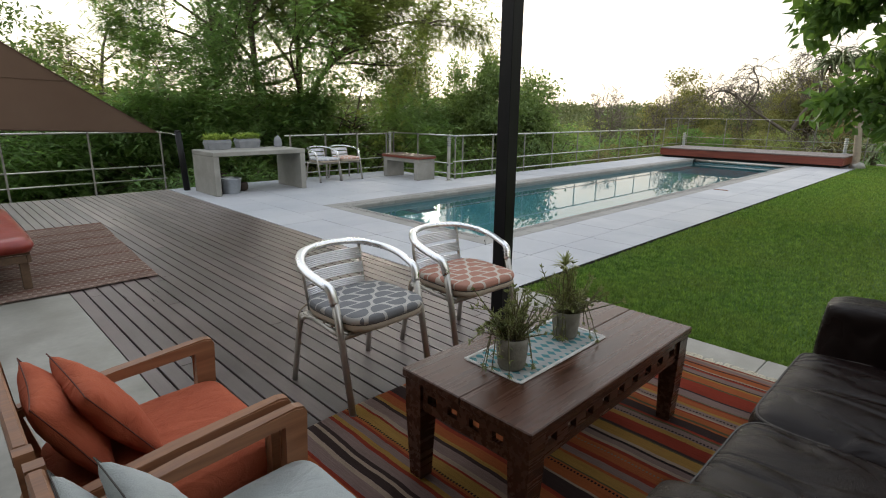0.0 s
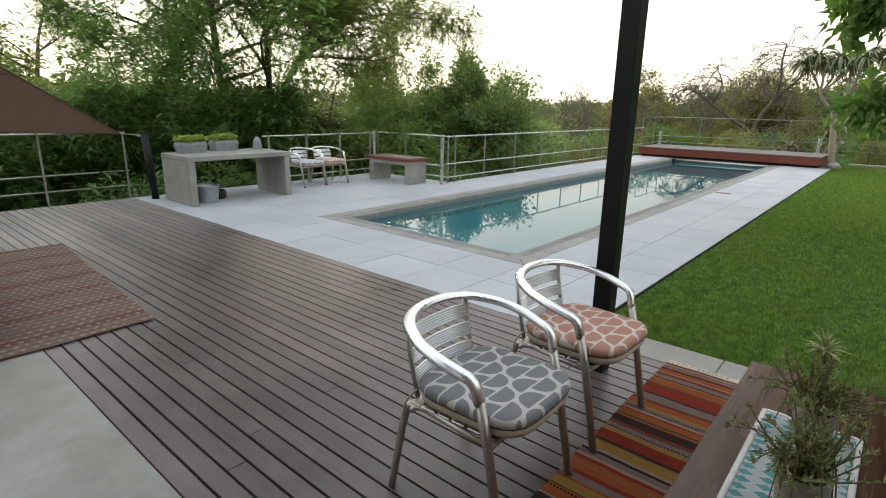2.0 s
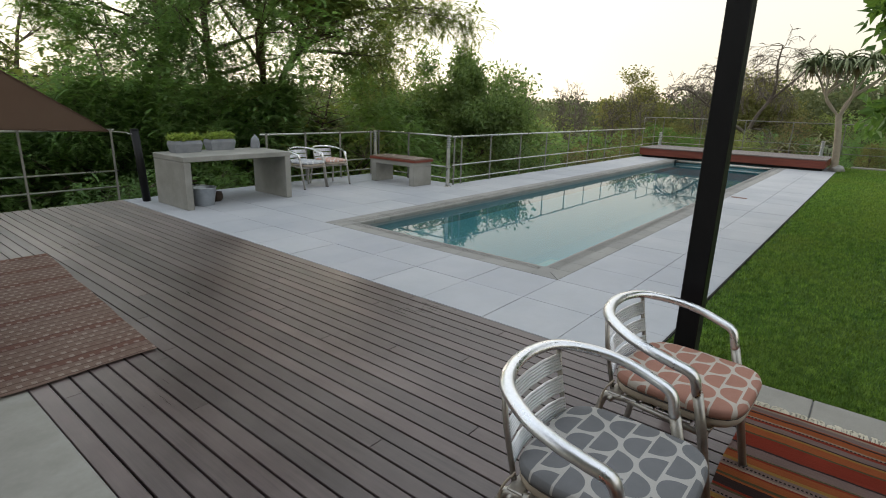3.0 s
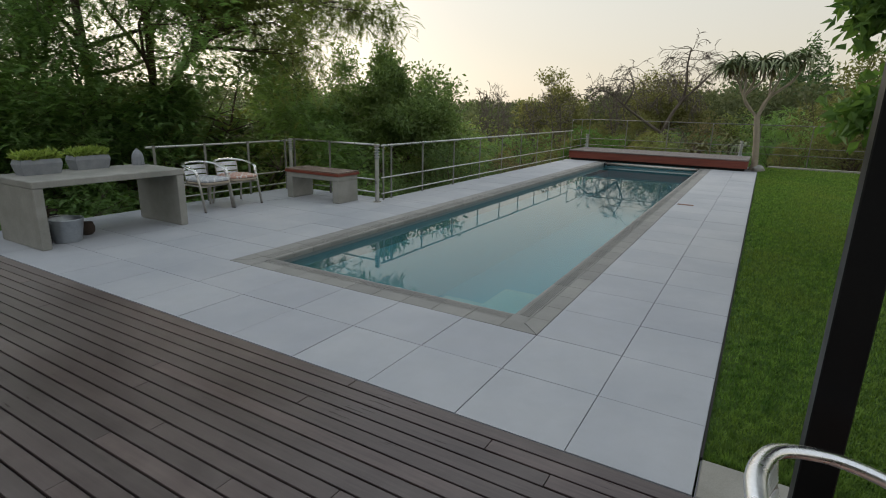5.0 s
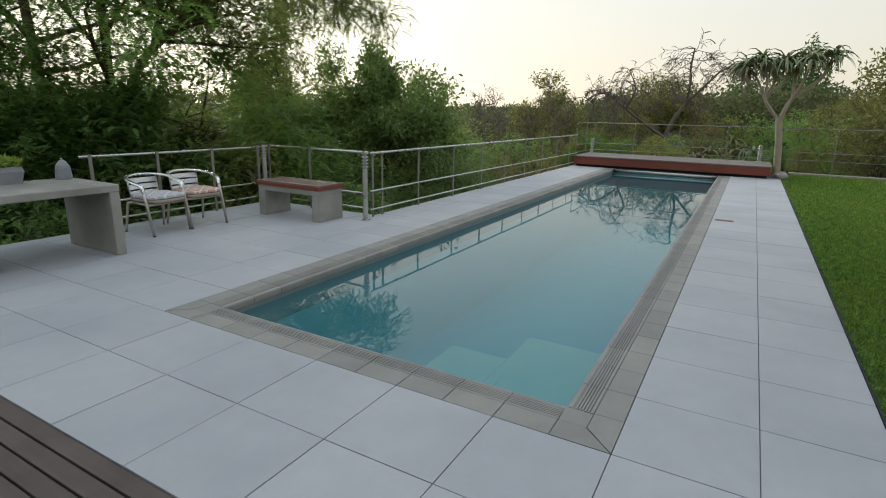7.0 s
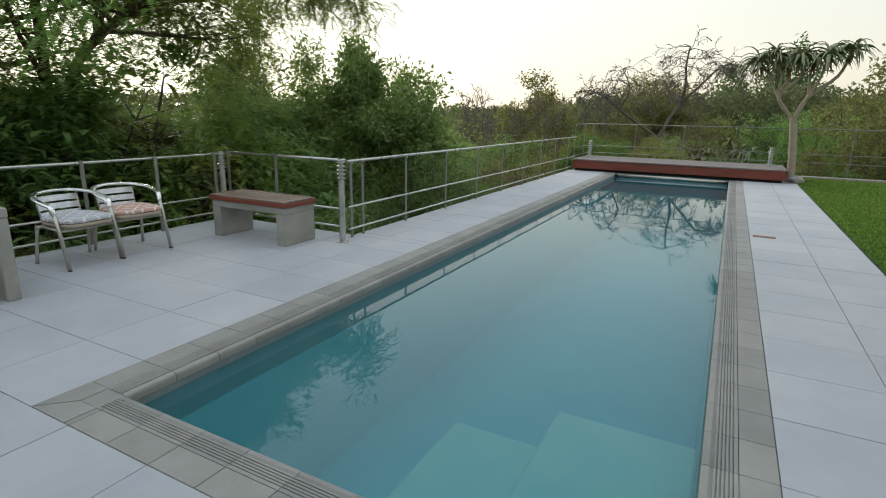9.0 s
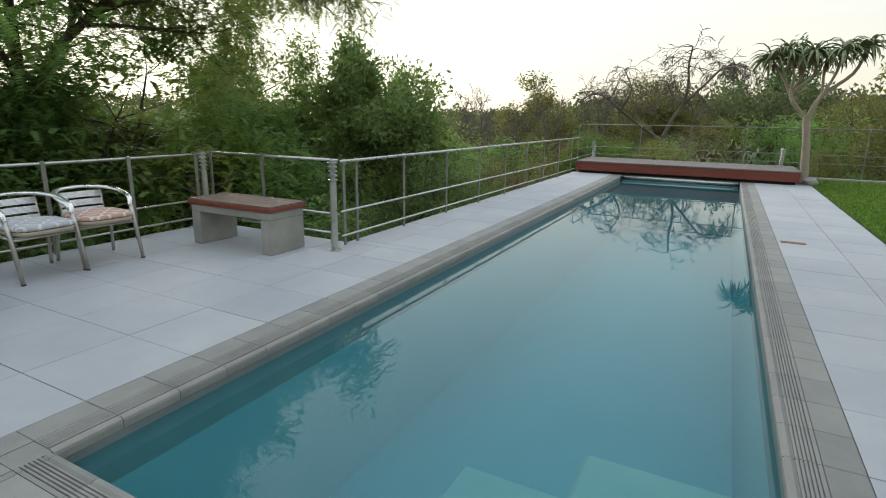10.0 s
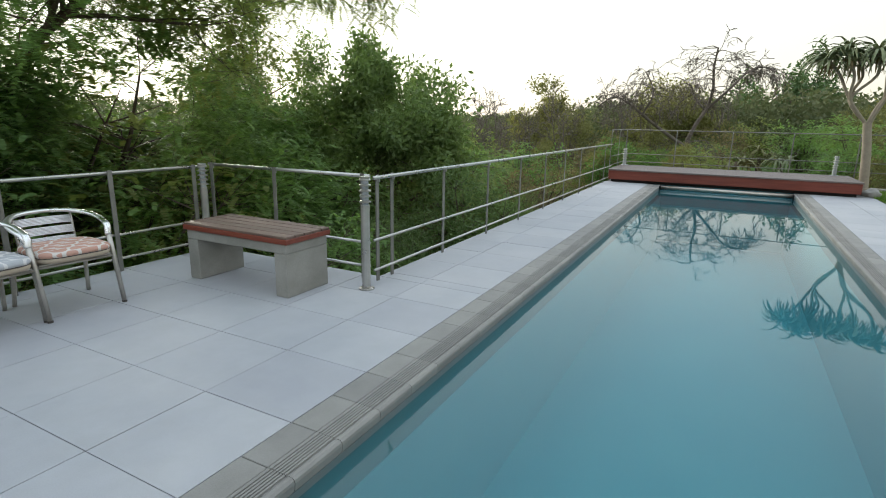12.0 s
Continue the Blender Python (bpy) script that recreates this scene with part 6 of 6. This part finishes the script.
for x, y, top, k in spots:
    g = GZ(x, y) - 0.15
    s = max(0.35, (top - g) / 3.2)
    m = pose(x, y, g, 0, 0, rng.uniform(0, 360)) @ Matrix.Diagonal((s * rng.uniform(0.85, 1.1), s * rng.uniform(0.85, 1.1), s, 1))
    if k not in made:
        made[k] = shrub(KINDS[k][0], 80 + k, M[KINDS[k][1]], KINDS[k][2], KINDS[k][3], (0, 0, 0))
        made[k].matrix_basis = m
    else:
        c = copy_thing(made[k], m)
        c.matrix_basis = m


def far_woods():
    """Bush over the far slopes: clumps of leaf tufts, too many to count."""
    r2 = random.Random(9)
    vs, fs = [], []
    for i in range(2900):
        d = 46 * (14.0 ** (r2.random() ** 1.4))
        a = radians(r2.uniform(-40, 130))
        x, y = 2 + d * math.cos(a), 4 + d * math.sin(a)
        g = GZ(x, y)
        size = r2.uniform(1.8, 3.3) * (1 + min(d, 260) * 0.004)
        near = d < 95
        for k in range(330 if near else 95):
            q = rand_dir(r2, -0.2, 1)
            p = Vector((x, y, g + size * 0.6)) + Vector((q.x * size * 1.15, q.y * size * 1.15, q.z * size * 0.8)) * r2.uniform(0.6, 1.08)
            e, up = (q + rand_dir(r2)).normalized(), rand_dir(r2)
            w, i = size * (r2.uniform(0.03, 0.055) if near else r2.uniform(0.09, 0.15)), len(vs)
            side = e.cross(up)
            vs += [p - side * w, p + side * w, p + e * w * 1.6]
            fs.append((i, i + 1, i + 2))
    # the haze on these slopes is only in their leaf colour
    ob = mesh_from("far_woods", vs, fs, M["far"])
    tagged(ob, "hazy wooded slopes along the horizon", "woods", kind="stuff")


far_woods()


def lawn_grass():
    """Short grass blades, thicker near the terrace."""
    r2 = np.random.RandomState(3)
    n = 230000
    u = r2.rand(n)
    x = 3.37 + 16.9 * u ** 2.1
    y = EDGE_Y - 0.02 - (0.3 + 7.2 * r2.rand(n)) * r2.rand(n) ** 0.8
    keep = (y > -4.5 - 0.1 * x) & ~((x < 3.37))
    x, y = x[keep], y[keep]
    n = len(x)
    far = 0.8 + (x - 3.4) * 0.075
    L, w = (0.018 + 0.022 * r2.rand(n)) * far ** 0.6, 0.0058 * far
    a, lean = r2.rand(n) * 6.283, 0.3 + 0.9 * r2.rand(n)
    ca, sa = np.cos(a), np.sin(a)
    z0 = np.full(n, -0.022)
    v = np.empty((n, 3, 3))
    v[:, 0] = np.stack([x - sa * w, y + ca * w, z0], 1)
    v[:, 1] = np.stack([x + sa * w, y - ca * w, z0], 1)
    v[:, 2] = np.stack([x + ca * L * lean * 0.8, y + sa * L * lean * 0.8, z0 + L * (1.15 - 0.5 * lean) + 0.004], 1)
    me = bpy.data.meshes.new("grass")
    me.vertices.add(3 * n)
    me.vertices.foreach_set("co", v.reshape(-1))
    me.loops.add(3 * n)
    me.loops.foreach_set("vertex_index", np.arange(3 * n, dtype=np.int32))
    me.polygons.add(n)
    me.polygons.foreach_set("loop_start", np.arange(0, 3 * n, 3, dtype=np.int32))
    me.update(calc_edges=True)
    me.materials.append(M["grass"])
    tagged(new("grass", me), "short green mown lawn grass", "grass", kind="stuff")


lawn_grass()

# sandy clearing beyond the far fence
vs, fs = [], []
for i in range(13):
    for j in range(11):
        x, y = 23.5 + 6.5 * i / 12, 3.9 + 2.4 * j / 10 + 0.25 * math.sin(i * 0.9)
        edge = min(i, 12 - i, j, 10 - j)
        vs.append((x, y, ground_z(x, y) + (0.05 if edge > 0 else -0.08)))
for i in range(12):
    for j in range(10):
        fs.append((i * 11 + j, (i + 1) * 11 + j, (i + 1) * 11 + j + 1, i * 11 + j + 1))
tagged(mesh_from("ground_clearing", vs, fs, M["sand"]), "pale sandy clearing among the shrubs", "sand", kind="structure")

# ---------------------------------------------------------------- pieces of the floors
cache = {}


def block_mesh(name, sx, sy, sz, material, bevel):
    key = (name, round(sx, 3), round(sy, 3), round(sz, 3))
    if key not in cache:
        bm = boxed(0, 0, -sz, sx, sy, 0, bevel=bevel)
        me = bpy.data.meshes.new(name)
        bmesh.ops.recalc_face_normals(bm, faces=bm.faces[:])
        bm.to_mesh(me)
        bm.free()
        me.materials.append(material)
        cache[key] = me
    return cache[key]


def lines(lo, hi, start, step):
    out = [lo]
    v = start - math.ceil((start - lo) / step) * step
    while v < hi - 0.03:
        if v > lo + 0.03:
            out.append(v)
        v += step
    return out + [hi]


rng = random.Random(15)
J = 0.0025
for xs, ys in ((lines(DECK_X, COP_X0, COP_X0, 0.6), lines(EDGE_Y, 10.62, COP_Y0, 0.6)), (lines(COP_X0, 8.30, COP_X0, 0.6), lines(COP_Y1, 10.62, COP_Y1, 0.6)),
               (lines(8.30, BOX_X0 + 0.05, COP_X0, 0.6), lines(COP_Y1, 8.42, COP_Y1, 0.6)), (lines(COP_X0, BOX_X0 + 0.05, COP_X0, 0.6), lines(EDGE_Y, COP_Y0, COP_Y0, 0.6))):
    for x0, x1 in zip(xs, xs[1:]):
        for y0, y1 in zip(ys, ys[1:]):
            share("tile", block_mesh("tile", x1 - x0 - 2 * J, y1 - y0 - 2 * J, 0.02, M["tile"], 0.0012), pave, (x0 + J, y0 + J, rng.uniform(-0.0008, 0.0008)))


def ribbed_mesh(length, w=0.145):
    """Overflow edge: five ridges and a round nose towards the water; runs along x, the nose at -y."""
    key = ("rib", round(length, 3))
    if key not in cache:
        prof = [(w, -0.06), (w, -0.002)]
        for k in range(6):
            y = w - 0.008 - k * 0.016
            prof += [(y, -0.0005), (y - 0.009, -0.0005), (y - 0.0105, -0.009), (y - 0.0145, -0.009)]
        prof += [(0.030, -0.001), (0.012, -0.002), (0.001, -0.010), (-0.002, -0.024), (0.002, -0.06)]
        bm = bmesh.new()
        r = [[bm.verts.new((x, y, z)) for y, z in prof] for x in (0, length)]
        n = len(prof)
        for k in range(n):
            bm.faces.new((r[0][k], r[1][k], r[1][(k + 1) % n], r[0][(k + 1) % n]))
        bm.faces.new(r[0])
        bm.faces.new(r[1][::-1])
        bmesh.ops.recalc_face_normals(bm, faces=bm.faces[:])
        me = bpy.data.meshes.new("grating")
        bm.to_mesh(me)
        bm.free()
        me.materials.append(M["coping"])
        cache[key] = me
    return cache[key]


cop = tagged(mesh_object("trim_coping", boxed(COP_X0, COP_Y0, -0.45, POOL_X0 - 0.202, COP_Y1, -0.064), M["grout"]), "grey stone pool coping with a ribbed overflow edge", "coping", kind="structure")
bm = boxed(COP_X0 + 0.1, COP_Y0, -0.45, BOX_X1 - 0.2, POOL_Y0 - 0.203, -0.064)
part("bed", bm, M["grout"], cop)
part("bed", boxed(COP_X0 + 0.1, POOL_Y1 + 0.203, -0.45, BOX_X1 - 0.2, COP_Y1, -0.064), M["grout"], cop)
S = 0.30
x = COP_X0 + 0.30
while x < 18.35:
    Lp = S - 0.004
    fl = block_mesh("coping_block", Lp, 0.152, 0.06, M["coping"], 0.003)
    share("coping_block", fl, cop, (x + 0.002, COP_Y0 + 0.002, 0.001))
    share("coping_block", fl, cop, (x + 0.002, COP_Y1 - 0.154, 0.001))
    share("grating", ribbed_mesh(Lp), cop, (x + 0.002 + Lp, COP_Y0 + 0.302, 0.001), 180)
    share("grating", ribbed_mesh(Lp), cop, (x + 0.002, COP_Y1 - 0.302, 0.001))
    x += S
y = COP_Y0 + 0.30
k = 0
while y < COP_Y1 - 0.31:
    Lp = min(S, COP_Y1 - 0.30 - y) - 0.004
    share("coping_block", block_mesh("coping_block_end", 0.152, Lp, 0.06, M["coping"], 0.003), cop, (COP_X0 + 0.002, y + 0.002, 0.001))
    share("grating", ribbed_mesh(Lp), cop, (COP_X0 + 0.302, y + 0.002, 0.001), 90)
    y += S


def mitre(points, z=0.001):
    bm = bmesh.new()
    top = [bm.verts.new((px, py, z)) for px, py in points]
    bot = [bm.verts.new((px, py, -0.06)) for px, py in points]
    n = len(points)
    bm.faces.new(top)
    bm.faces.new(bot[::-1])
    for i in range(n):
        bm.faces.new((top[i], bot[i], bot[(i + 1) % n], top[(i + 1) % n]))
    part("coping_block", bm, M["coping"], cop)


g = 0.002
for yc, s in ((COP_Y0, 1), (COP_Y1, -1)):
    X, w = COP_X0, 0.30
    mitre([(X + g * 3, yc + s * g), (X + w - g, yc + s * g), (X + w - g, yc + s * 0.152), (X + 0.152 + g * 3, yc + s * 0.152)])
    mitre([(X + g, yc + s * g * 3), (X + 0.152, yc + s * (0.152 + g * 3)), (X + 0.152, yc + s * (w - g)), (X + g, yc + s * (w - g))])
    mitre([(X + 0.156, yc + s * 0.156), (X + w - g, yc + s * 0.156), (X + w - g, yc + s * (w + 0.003)), (X + 0.156, yc + s * (w - g))], -0.001)

share("tile", block_mesh("drain_cover", 0.10, 0.26, 0.012, M["terracotta"], 0.002), pave, (11.02, 3.74, 0.006)).name = "drain_cover"

# deck boards
P = 0.0954
cuts = (4.2, 3.6, 4.8, 3.9, 4.5)
row = 0
x = DECK_X - P
while x > -4.95:
    y = -5.9 if x > 0.55 else 7.92
    first = 0.8 + (row * 1.37) % 2.6
    while y < 10.58:
        L = min(first if y < -5 else cuts[(row * 3 + int(y * 2)) % 5], 10.62 - y)
        if 10.62 - (y + L) < 0.4:
            L = 10.62 - y
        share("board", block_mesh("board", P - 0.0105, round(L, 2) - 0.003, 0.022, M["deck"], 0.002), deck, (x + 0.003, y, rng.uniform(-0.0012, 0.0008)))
        y += round(L, 2)
    x -= P
    row += 1

# pavers along the lawn
y = -6.0
while y < 2.86:
    L = min(0.5, EDGE_Y - 0.01 - y)
    share("paver", block_mesh("paver", 0.292, L - 0.006, 0.03, M["paver"], 0.004), curb, (DECK_X + 0.004, y + 0.003, rng.uniform(-0.002, 0.001)))
    y += 0.5
